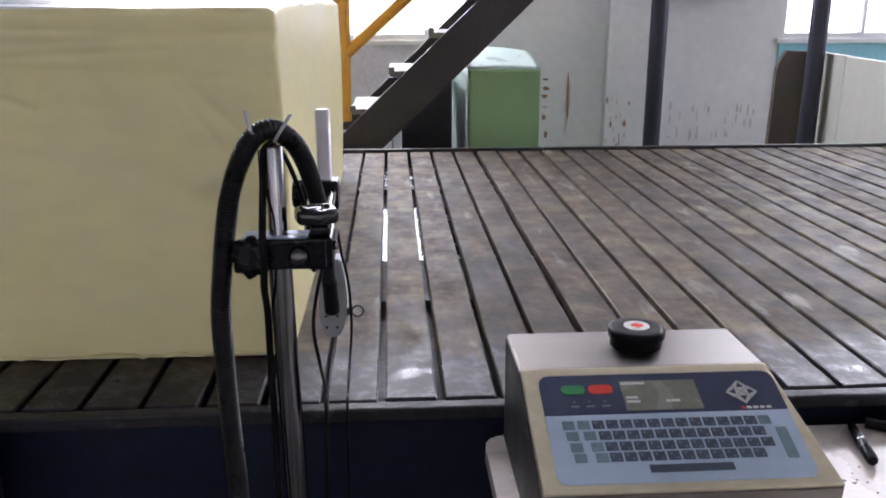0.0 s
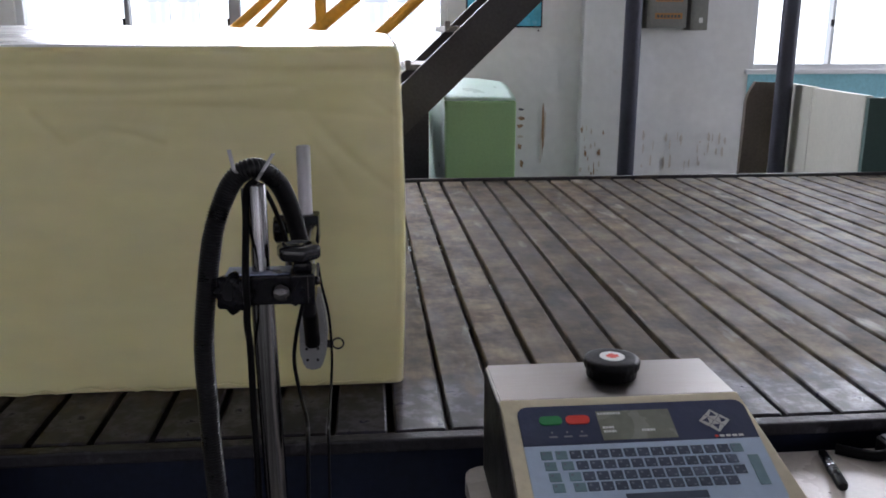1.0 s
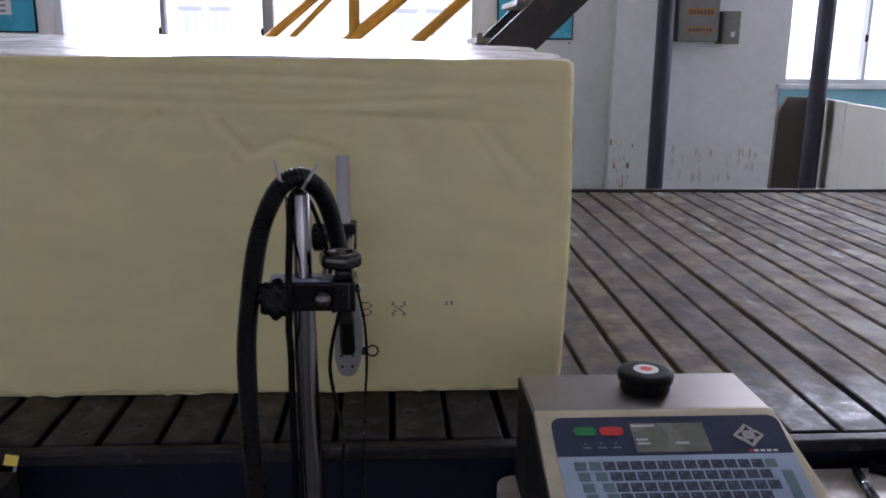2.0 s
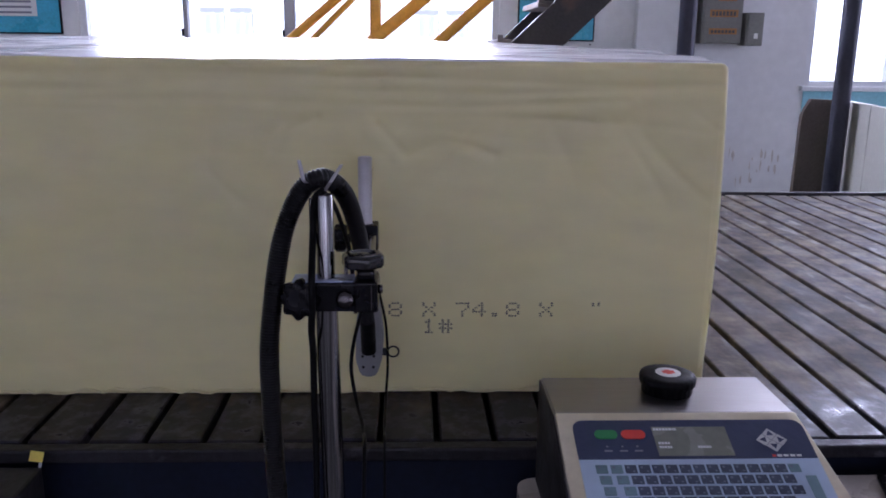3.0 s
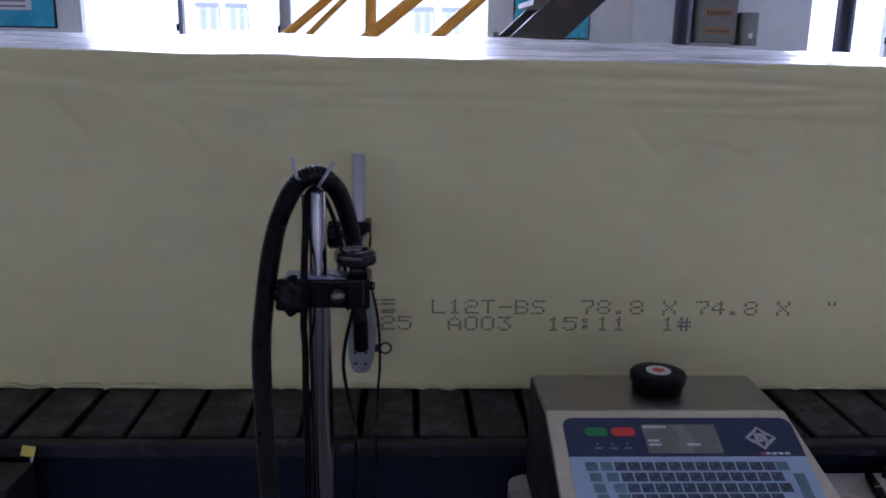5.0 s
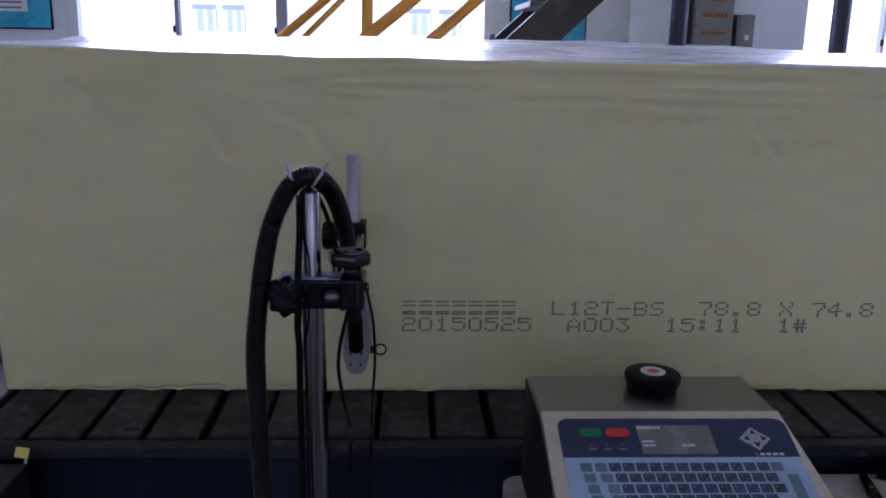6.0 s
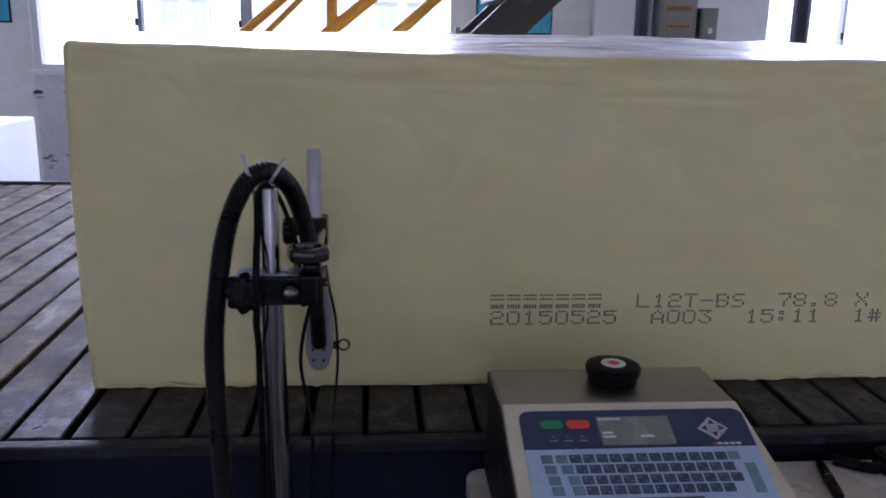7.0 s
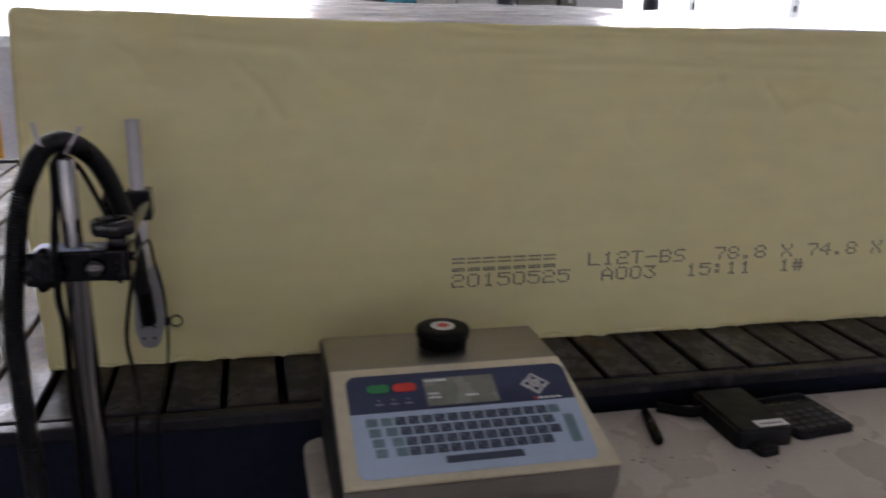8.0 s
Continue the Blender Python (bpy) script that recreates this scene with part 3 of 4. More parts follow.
def print_stand():
    s = thing("print_stand", "chrome pole stand with black clamps holding a print head", "stand", at=(PX, PY, 0))
    part("pole", tube(bmesh.new(), [(0.019, 0, 0.012), (0, 0, 1.135)], 0.0158, 32), CHROME, s, "polished chrome pole")
    part("upper_pole", tube(bmesh.new(), [(0.0005, 0, 1.135), (0.0005, 0, 1.290), (0.0005, 0, 1.293)], 0.0122, 32, radii=[0.0122, 0.0122, 0.0108]), CHROME, s, "thinner chrome tube")
    # flat dark disc on the solid tube, coloured as the shade inside a bore
    part("pole_bore_shade", lathe(bmesh.new(), (0.0005, 0, 1.2931), (0, 0, 1), [(0, 0.0086), (0.0004, 0.0085)], 24), DARKSTEEL, s, "dark disc for the shade in the open pole end")
    part("guide_rod", tube(bmesh.new(), [(-0.0200, 0.012, 1.165), (-0.0200, 0.012, 1.286)], 0.0022, 10), CHROME, s)
    part("base_plate", B(-0.10, 0.14, -0.10, 0.08, 0, 0.012, 0.003), DARKSTEEL, s, "dark steel base plate")
    z = 1.155
    part("clamp", B(-0.044, 0.046, -0.0235, 0.0175, z - 0.021, z + 0.0195, 0.0035, 3), BLACK, s, "black cast clamp block")
    jaw = bmesh.new()
    box(jaw, 0.040, 0.0725, -0.0262, 0.030, z - 0.0215, z + 0.0215, 0.004, 3)
    box(jaw, 0.044, 0.0690, -0.018, 0.024, z + 0.0200, z + 0.0360, 0.006, 3)
    part("cross_block", jaw, BLACK, s, "black cast cross block")
    # added sheet: the sky's reflection on the clamp top, put in as colour
    part("clamp_sheen", B(-0.0440, 0.0395, -0.020, 0.0180, z + 0.0197, z + 0.0215, 0.0005), SKY_SHEEN, s, "thin bluish sheet for the sky reflected on the clamp top")
    # thin bright strip put in for the highlight along the block's edge
    part("edge_glint", B(0.0630, 0.0645, -0.0268, -0.0258, z - 0.018, z + 0.018), SCREW, s, "bright strip for the highlight on the clamp's edge")
    knob = lathe(bmesh.new(), (-0.0300, -0.0120, z - 0.004), (-0.30, -1, 0.10), [(-0.006, 0.012), (0.001, 0.014), (0.003, 0.0235), (0.006, 0.0262), (0.017, 0.0262), (0.021, 0.0235), (0.0225, 0.016), (0.0215, 0.008)], 96, 8, 0.10)
    part("knob", knob, BLACK, s, "black star knob")
    part("screw", lathe(bmesh.new(), (0.0285, -0.0225, z - 0.003), (0, -1, 0.15), [(0, 0.0125), (0.006, 0.0128), (0.010, 0.0115), (0.0125, 0.0080), (0.0135, 0.003)], 32), SCREW, s, "round steel screw head")
    part("side_bolt", lathe(bmesh.new(), (0.0725, -0.004, z + 0.006), (1, 0, 0), [(0, 0.0070), (0.004, 0.0070), (0.006, 0.0055)], 6), SCREW, s, "hexagon side bolt")
    part("top_knob", lathe(bmesh.new(), (0.0515, -0.002, z + 0.0345), (0, 0, 1), [(0, 0.014), (0.002, 0.016), (0.004, 0.0265), (0.007, 0.0285), (0.0175, 0.0285), (0.0205, 0.0272), (0.0225, 0.0240), (0.0232, 0.0175), (0.0215, 0.0160), (0.0215, 0.004)], 72, 6, 0.05), GLOSSY, s, "glossy black star knob")
    part("cross_rod", tube(bmesh.new(), [(0.056, 0.028, z + 0.004), (0.044, 0.415, z - 0.008)], 0.008, 16), CHROME, s, "chrome cross rod")
    # upright rod that carries the head
    part("head_rod", tube(bmesh.new(), [(0.0320, 0.406, 0.94), (0.0320, 0.406, 1.289), (0.0320, 0.406, 1.2915)], 0.0127, 20, radii=[0.0127, 0.0127, 0.0105]), RODGREY, s, "matt grey rod")
    part("rod_clamp", B(0.0135, 0.0555, 0.381, 0.429, 1.115, 1.168, 0.004), BLACK, s, "small black rod clamp")
    part("rod_knob", lathe(bmesh.new(), (0.0135, 0.390, 1.143), (-1, 0, 0), [(0, 0.008), (0.014, 0.008), (0.015, 0.022), (0.019, 0.025), (0.034, 0.025), (0.038, 0.020)], 48, 8, 0.06), BLACK, s, "small black grip knob")
    part("rod_screw", tube(bmesh.new(), [(-0.0060, 0.410, 1.13), (-0.0060, 0.410, 1.05)], 0.004, 10), CHROME, s)
    return s


stand = print_stand()


def print_head():
    b = bmesh.new()
    outline = [(-0.020, 0.905), (-0.013, 0.877), (-0.006, 0.871), (0.008, 0.871), (0.015, 0.877), (0.023, 0.905), (0.026, 0.945), (0.023, 0.985), (0.017, 1.022), (-0.010, 1.022), (-0.018, 0.985)]
    prism(b, [(x * 1.16, z) for x, z in outline], -0.020, 0.026)
    bmesh.ops.bevel(b, geom=b.edges[:], offset=0.003, segments=2, affect="EDGES")
    body = part("print_head", b, HEADGREY, stand, "grey inkjet print head")
    body.location = (-0.041 - PX, -0.07 - PY, 0)
    f = bmesh.new()
    prism(f, [(-0.0175, 0.906), (-0.0105, 0.880), (0.0115, 0.880), (0.0195, 0.906), (0.0205, 0.926), (-0.0185, 0.926)], -0.0232, -0.0205)
    part("nose_plate", f, HEADGREY, body, "pale nose plate")
    for sx, sz in ((-0.0095, 0.915), (0.0115, 0.915), (-0.0085, 0.893), (0.0105, 0.893)):
        part("screw", lathe(bmesh.new(), (sx, -0.0232, sz), (0, -1, 0), [(0, 0.0029), (0.0015, 0.0026)], 12), DARKSTEEL, body)
    part("cable_sleeve", tube(bmesh.new(), spline([(0.002, -0.022, 0.925), (0.002, -0.034, 0.955), (0.002, -0.050, 0.985), (0.001, -0.060, 1.005)], 5), 0.0140, 18), RUBBER, body, "black rubber sleeve")
    ring = bmesh.new()
    pts = [(0.048 + 0.0105 * math.cos(a), -0.004, 0.917 + 0.0105 * math.sin(a)) for a in np.linspace(0, 2 * math.pi, 25)]
    tube(ring, pts, 0.0017, 8, caps=False)
    part("ring", ring, DARKSTEEL, body, "small steel ring")
    part("ring_tab", B(0.024, 0.038, -0.008, 0.000, 0.910, 0.924, 0.002), DARKSTEEL, body)
    return body


print_head()


def corrugated(pts, r):
    """Ribbed conduit: the radius rises and falls along closely spaced points."""
    line = spline(pts, 60)
    run = np.concatenate(([0.0], np.cumsum([(b - a).length for a, b in zip(line, line[1:])])))
    at = np.arange(0.0, run[-1], 0.00098)
    keep = [Vector(p) for p in zip(*(np.interp(at, run, [p[k] for p in line]) for k in range(3)))]
    return tube(bmesh.new(), keep, r, 16, radii=[r * (1.0, 0.97, 0.84, 0.87)[i % 4] for i in range(len(keep))])


hose = thing("conduit_hose", "black corrugated conduit looped over the pole top", "hose")
part("hose_tube", corrugated([(-0.0394, -0.142, 1.004), (-0.037, -0.2205, 1.1119), (-0.0435, -0.3073, 1.2092), (-0.0540, -0.3915, 1.2769), (-0.0740, -0.4673, 1.3125), (-0.0995, -0.4766, 1.3040), (-0.1205, -0.4766, 1.2688),
                              (-0.1342, -0.4859, 1.2237), (-0.1464, -0.4859, 1.1524), (-0.1530, -0.4952, 1.0823), (-0.1538, -0.4952, 1.0076), (-0.1515, -0.5000, 0.9302), (-0.1465, -0.5100, 0.8503),
                              (-0.130, -0.530, 0.55), (-0.04, -0.55, 0.25), (0.06, -0.58, 0.06), (0.25, -0.60, 0.016)], 0.0140), CONDUIT, hose)


def tie_end(a, b, c):
    """A flat nylon strap end standing up from the hose."""
    bm = bmesh.new()
    pts = [Vector(p) for p in (a, b, c)]
    rings = []
    for p in pts:
        rings.append([bm.verts.new(p + Vector(o)) for o in ((-0.0026, 0, 0), (0, -0.0010, 0), (0.0026, 0, 0), (0, 0.0010, 0))])
    for p, q in zip(rings, rings[1:]):
        for k in range(4):
            bm.faces.new((p[k], p[(k + 1) % 4], q[(k + 1) % 4], q[k]))
    bm.faces.new(rings[0])
    bm.faces.new(rings[-1])
    bmesh.ops.recalc_face_normals(bm, faces=bm.faces[:])
    return bm


part("cable_tie", tie_end((-0.0886, -0.4766, 1.2966), (-0.1000, -0.4915, 1.3142), (-0.1060, -0.4859, 1.3400)), RODGREY, hose, "pale cable tie end")
part("cable_tie", tie_end((-0.0765, -0.4766, 1.2932), (-0.0647, -0.4915, 1.3116), (-0.0500, -0.4859, 1.3345)), RODGREY, hose, "pale cable tie end")


def cable(pts, r=0.0028):
    c = thing("thin_cable", "thin black cable hanging beside the pole", "cable")
    part("wire", tube(bmesh.new(), spline(pts, 8), r, 8), RUBBER, c)
    return c


cable([(-0.0740, -0.4813, 1.3), (-0.0880, -0.4766, 1.2845), (-0.0915, -0.4750, 1.2375), (-0.0905, -0.5110, 1.1836), (-0.0910, -0.5110, 1.1419), (-0.0935, -0.5030, 1.1094), (-0.0955, -0.4750, 1.063), (-0.0965, -0.472, 0.9766),
       (-0.0965, -0.472, 0.8461), (-0.105, -0.475, 0.4), (-0.13, -0.60, 0.018), (-0.23, -0.64, 0.006)], 0.0050)
cable([(-0.0805, -0.4543, 1.294), (-0.069, -0.4284, 1.2742), (-0.0583, -0.3915, 1.2304), (-0.0512, -0.3497, 1.1798), (-0.0483, -0.3286, 1.1216), (-0.0474, -0.3073, 1.0716)], 0.0034)
cable([(-0.025, -0.3073, 1.118), (-0.043, -0.2205, 1.0463), (-0.0602, -0.176, 0.9755), (-0.0661, -0.176, 0.9214), (-0.0554, -0.1983, 0.8671), (-0.0388, -0.2858, 0.8565), (-0.0314, -0.3915, 0.8369), (-0.04, -0.41, 0.5), (-0.04, -0.41, 0.004)], 0.0034)
cable([(-0.0050, -0.452, 1.150), (-0.0110, -0.300, 1.128), (-0.0194, -0.156, 1.0944), (-0.0156, -0.142, 1.0536), (-0.0047, -0.142, 0.9951), (-0.0017, -0.142, 0.9197), (-0.0046, -0.156, 0.865), (-0.0031, -0.2858, 0.8565), (0.0008, -0.3915, 0.8369), (-0.004, -0.41, 0.4), (-0.004, -0.41, 0.004)], 0.0024)


# ---- table and printer ----
TZ = 0.745


def work_table():
    t = thing("work_table", "worn beige laminate table beside the conveyor", "table")
    b = bmesh.new()
    x0, x1, y0, y1, r = 0.226, 1.95, -1.05, -0.250, 0.035
    out = []
    for cx, cy, a0 in ((x1 - r, y1 - r, 0), (x0 + r, y1 - r, 90), (x0 + r, y0 + r, 180), (x1 - r, y0 + r, 270)):
        out += [(cx + r * math.cos(radians(a0 + a)), cy + r * math.sin(radians(a0 + a))) for a in (0, 22, 45, 68, 90)]
    prism(b, out, TZ - 0.03, TZ, "z")
    part("tabletop", b, TABLE, t)
    part("apron", B(x0 + 0.05, x1 - 0.05, y0 + 0.05, y1 - 0.03, TZ - 0.10, TZ - 0.03), GREYFRAME, t)
    for lx in (x0 + 0.05, x1 - 0.09):
        for ly in (y0 + 0.05, y1 - 0.07):
            part("leg", B(lx, lx + 0.04, ly, ly + 0.04, 0, TZ - 0.10, 0.003), GREYFRAME, t)
    return t


work_table()

PRX0, PRX1, PRB, PRF, PRZ, SLOPE, PLEN = 0.259, 0.629, -0.280, -0.423, 0.948, 22.0, 0.222


def flare(v):
    """The housing widens on its right towards the front."""
    if v.co.x > 0.5 and v.co.y < PRF:
        v.co.x += 0.028 * min(1, (PRF - v.co.y) / 0.2)


def printer():
    p = thing("inkjet_printer", "stainless steel inkjet coder with a sloped keyboard panel", "printer")
    c, s = math.cos(radians(SLOPE)), math.sin(radians(SLOPE))
    yb, zb = PRF - PLEN * c, PRZ - PLEN * s
    b = prism(bmesh.new(), [(PRB, TZ + 0.012), (PRB, PRZ), (PRF, PRZ), (yb, zb), (yb + 0.004, zb - 0.035), (yb + 0.03, TZ + 0.012)], PRX0, PRX1, "x")
    for v in b.verts:
        flare(v)
    bmesh.ops.bevel(b, geom=b.edges[:], offset=0.003, segments=2, affect="EDGES")
    part("body", b, BRUSHED, p, "brushed stainless body")
    # dark sheet laid over the left side; its shade is in the colour
    sp = prism(bmesh.new(), [(PRB - 0.004, TZ + 0.016), (PRB - 0.004, PRZ - 0.004), (PRF, PRZ - 0.004), (yb + 0.006, zb - 0.003), (yb + 0.008, zb - 0.033), (yb + 0.034, TZ + 0.016)], PRX0 - 0.002, PRX0 + 0.001, "x")
    part("side_panel", sp, DARKSTEEL, p, "thin dark sheet for the left side's shade")
    for fx in (PRX0 + 0.03, PRX1 - 0.05):
        for fy in (PRB - 0.04, yb + 0.06):
            part("foot", lathe(bmesh.new(), (fx, fy, TZ), (0, 0, 1), [(0, 0.012), (0.013, 0.012)], 14), RUBBER, p)
    # the sloped panel in its own axes: x across, y up the slope, z off the face
    face = Matrix.Translation((0, PRF, PRZ)) @ Matrix.Rotation(radians(SLOPE), 4, "X")
    W = PRX1 - PRX0

    def on(x0, x1, d0, d1, z0, z1, bev=0.0, seg=2):
        return box(bmesh.new(), PRX0 + x0, PRX0 + x1, -d1, -d0, z0, z1, bev, seg, face)

    bz = on(0.001, W - 0.001, 0.002, PLEN - 0.001, -0.002, 0.0035, 0.0025)
    for v in bz.verts:
        flare(v)
    part("bezel", bz, BEZEL, p, "beige metal bezel")

    def rounded(x0, x1, d0, d1, r, top, z0, z1):
        o = []
        for cx, cy, a0, on_ in ((x1 - r, -d0 - r, 0, top), (x0 + r, -d0 - r, 90, top), (x0 + r, -d1 + r, 180, not top), (x1 - r, -d1 + r, 270, not top)):
            if on_:
                o += [(PRX0 + cx + r * math.cos(radians(a0 + a)), cy + r * math.sin(radians(a0 + a))) for a in (0, 22, 45, 68, 90)]
            else:
                o.append((PRX0 + (x0 if cx < W / 2 else x1), -d1 if a0 >= 180 else -d0))
        bm = prism(bmesh.new(), o, z0, z1, "z")
        bmesh.ops.transform(bm, matrix=face, verts=bm.verts[:])
        return bm

    def pill(x0, x1, d0, d1, r, z0, z1):
        o = []
        for cx, cy, a0 in ((x1 - r, -d0 - r, 0), (x0 + r, -d0 - r, 90), (x0 + r, -d1 + r, 180), (x1 - r, -d1 + r, 270)):
            o += [(PRX0 + cx + r * math.cos(radians(a0 + a)), cy + r * math.sin(radians(a0 + a))) for a in (0, 22, 45, 68, 90)]
        bm = prism(bmesh.new(), o, z0, z1, "z")
        bmesh.ops.transform(bm, matrix=face, verts=bm.verts[:])
        return bm

    pan = part("control_panel", rounded(0.0225, W - 0.001, 0.0195, 0.0935, 0.016, True, 0.0036, 0.0052), PANEL_NAVY, p, "dark navy control panel")
    kb = part("keyboard_panel", rounded(0.0225, W - 0.001, 0.094, 0.2085, 0.014, False, 0.0036, 0.0052), PANEL_BLUE, p, "pale blue membrane keyboard")
    part("green_button", pill(0.0525, 0.0862, 0.0400, 0.0562, 0.0072, 0.0052, 0.0068), GREEN, pan, "green start button")
    part("red_button", pill(0.0920, 0.1275, 0.0400, 0.0562, 0.0072, 0.0052, 0.0068), RED, pan, "red stop button")
    scr = part("screen", on(0.1395, 0.250, 0.0335, 0.0885, 0.0053, 0.0058), LCD, pan, "grey-green display")
    rng = random.Random(5)
    for x0, d0, w in ((0.1415, 0.0365, 0.032), (0.1435, 0.0630, 0.015), (0.1435, 0.0705, 0.017), (0.200, 0.0705, 0.017)):
        x = x0
        while x < x0 + w:
            k = rng.uniform(0.0022, 0.0040)
            part("readout_bar", on(x, x + k, d0, d0 + 0.0042, 0.0060, 0.0063), WHITE, scr)
            x += k + 0.0010
    for k in range(3):
        part("lamp_mark", on(0.066 + 0.022 * k, 0.069 + 0.022 * k, 0.0690, 0.0718, 0.0053, 0.0058), GREYPRINT, pan)
        part("caption_bar", on(0.062 + 0.022 * k, 0.074 + 0.022 * k, 0.0770, 0.0800, 0.0053, 0.0056), GREYPRINT, pan)
    part("caption_bar", on(0.304, 0.309, 0.0868, 0.0908, 0.0053, 0.0056), RED, pan)
    for k in range(4):
        part("caption_bar", on(0.311 + 0.0095 * k, 0.318 + 0.0095 * k, 0.0868, 0.0908, 0.0053, 0.0056), WHITE, pan)
    # four arrow keys set in a diamond
    for k in range(4):
        cx, cd = 0.3128 + 0.0122 * math.cos(radians(90 * k)), 0.0600 - 0.0112 * math.sin(radians(90 * k))
        bm = bmesh.new()
        m = face @ Matrix.Translation((PRX0 + cx, -cd, 0.0056)) @ Matrix.Rotation(radians(45), 4, "Z")
        box(bm, -0.0080, 0.0080, -0.0080, 0.0080, -0.0004, 0.0008, 0.0006, 1, m)
        key = part("arrow_key", bm, ARROWKEY, pan, "pale arrow key")
        bm = bmesh.new()
        d = Vector((math.cos(radians(90 * k)), math.sin(radians(90 * k)), 0))
        n = Vector((-d.y, d.x, 0))
        vs = [bm.verts.new(face @ (Vector((PRX0 + cx, -cd, 0.0068)) + q)) for q in (d * 0.0063, n * 0.0056 - d * 0.0032, -n * 0.0056 - d * 0.0032)]
        bm.faces.new(vs)
        bmesh.ops.solidify(bm, geom=bm.faces[:], thickness=0.0003)
        part("arrow", bm, PANEL_NAVY, key)
    # keyboard: four rows, a space bar and a tall enter key
    kw, kp, kh = 0.0166, 0.0195, 0.0150
    key_meshes = {}
    for style, mat in (("dark", KEY), ("teal", KEY_TEAL)):
        bm = box(bmesh.new(), -kw / 2, kw / 2, -kh / 2, kh / 2, 0, 0.0012, 0.0006, 1)
        box(bm, -0.0055, -0.0020, 0.0010, 0.0046, 0.0012, 0.00135)
        if style == "dark":
            box(bm, 0.0020, 0.0050, -0.0052, -0.0032, 0.0012, 0.00135)
        for f in bm.faces:
            f.material_index = int(max(v.co.z for v in f.verts) > 0.0013)
        key_meshes[style] = mesh_of("key", bm, mat)
        key_meshes[style].materials.append(LEGEND)
    mesh_dark, mesh_teal = key_meshes["dark"], key_meshes["teal"]
    rows = [(0.1120, [0.052, 0.0732], 0.0934, 12, True), (0.1308, [0.0545, 0.0785], 0.0993, 12, False), (0.1497, [0.0570, 0.0850], 0.1045, 12, False), (0.1675, [0.0590, 0.0880], 0.1068, 11, False)]
    for d, extra, start, count, last in rows:
        row = [(x, True) for x in extra] + [(start + kp * k, False) for k in range(count)] + ([(start + kp * count, True)] if last else [])
        for x, teal in row:
            ob = new("key", mesh_teal if teal else mesh_dark)
            ob.parent = kb
            ob.matrix_local = face @ Matrix.Translation((PRX0 + x, -d, 0.0052))
    part("space_bar", on(0.147, 0.260, 0.1815, 0.1940, 0.0052, 0.0064, 0.0005, 1), KEY, kb, "dark space bar")
    part("enter_key", on(0.3375, 0.3530, 0.1255, 0.1775, 0.0052, 0.0064, 0.0005, 1), KEY_TEAL, kb, "tall teal key")
    # black filler cap on the top
    cx, cy = 0.456, -0.340
    cap = part("filler_cap", lathe(bmesh.new(), (cx, cy, PRZ + 0.001), (0, 0, 1), [(0, 0.0400), (0.014, 0.0405), (0.0150, 0.0440), (0.0250, 0.0450), (0.0285, 0.0435), (0.0305, 0.037), (0.0310, 0.024)], 96, 24, 0.008), RUBBER, p, "black ribbed filler cap")
    part("cap_label", lathe(bmesh.new(), (cx, cy, PRZ + 0.0321), (0, 0, 1), [(0, 0.020), (0.0006, 0.020)], 32), WHITE, cap, "round white label")
    lab = bmesh.new()
    box(lab, cx - 0.009, cx + 0.010, cy - 0.005, cy + 0.005, PRZ + 0.0329, PRZ + 0.0334)
    box(lab, cx - 0.004, cx + 0.004, cy - 0.009, cy + 0.009, PRZ + 0.0330, PRZ + 0.0335)
    part("cap_mark", lab, RED, cap, "red mark")
    return p


printer()


def pen():
    p = thing("ballpoint_pen", "black ballpoint pen lying on the table", "pen")
    a, b = Vector((0.874, -0.268, TZ + 0.0100)), Vector((0.845, -0.392, TZ + 0.0100))
    d = (b - a).normalized()
    part("barrel", tube(bmesh.new(), [a, a + d * 0.012, a + d * 0.07, b - d * 0.006, b], 0.0065, 14, radii=[0.0040, 0.0080, 0.0096, 0.0099, 0.0076]), BLACK, p)
    part("ring", tube(bmesh.new(), [a + d * 0.062, a + d * 0.066], 0.0100, 14), CHROME, p, "thin silver ring")
    q = a + d * 0.07 + Vector((0, 0, 0.0112))
    part("clip", tube(bmesh.new(), [q, q + d * 0.032], 0.0016, 8), BLACK, p)
    return p


pen()


def rounded_slab(x, y, z0, w, d, h, yaw, r, mat, parent, name, label=""):
    o = []
    for cx, cy, a0 in ((w / 2 - r, d / 2 - r, 0), (-w / 2 + r, d / 2 - r, 90), (-w / 2 + r, -d / 2 + r, 180), (w / 2 - r, -d / 2 + r, 270)):
        o += [(cx + r * math.cos(radians(a0 + a)), cy + r * math.sin(radians(a0 + a))) for a in (0, 30, 60, 90)]
    bm = prism(bmesh.new(), o, 0, h, "z")
    bmesh.ops.bevel(bm, geom=[e for e in bm.edges if abs(e.verts[0].co.z - h) < 1e-6 and abs(e.verts[1].co.z - h) < 1e-6], offset=min(h * 0.3, 0.006), segments=3, affect="EDGES")
    bmesh.ops.transform(bm, matrix=pose(x, y, z0, 0, 0, yaw), verts=bm.verts[:])
    return part(name, bm, mat, parent, label)


gad = thing("handheld_device", "black handheld device with a white sticker", "device")
case = rounded_slab(1.034, -0.343, TZ, 0.110, 0.172, 0.036, 1, 0.012, MATTBLACK, gad, "case")
part("sticker", box(bmesh.new(), -0.030, 0.030, -0.0115, 0.0115, 0, 0.0006, m=pose(1.053, -0.408, TZ + 0.0362, 0, 0, 1)), PAPER, case, "small white sticker")
part("sticker_bar", box(bmesh.new(), -0.024, 0.022, -0.003, 0.002, 0, 0.0004, m=pose(1.053, -0.410, TZ + 0.0370, 0, 0, 1)), GREYPRINT, case)
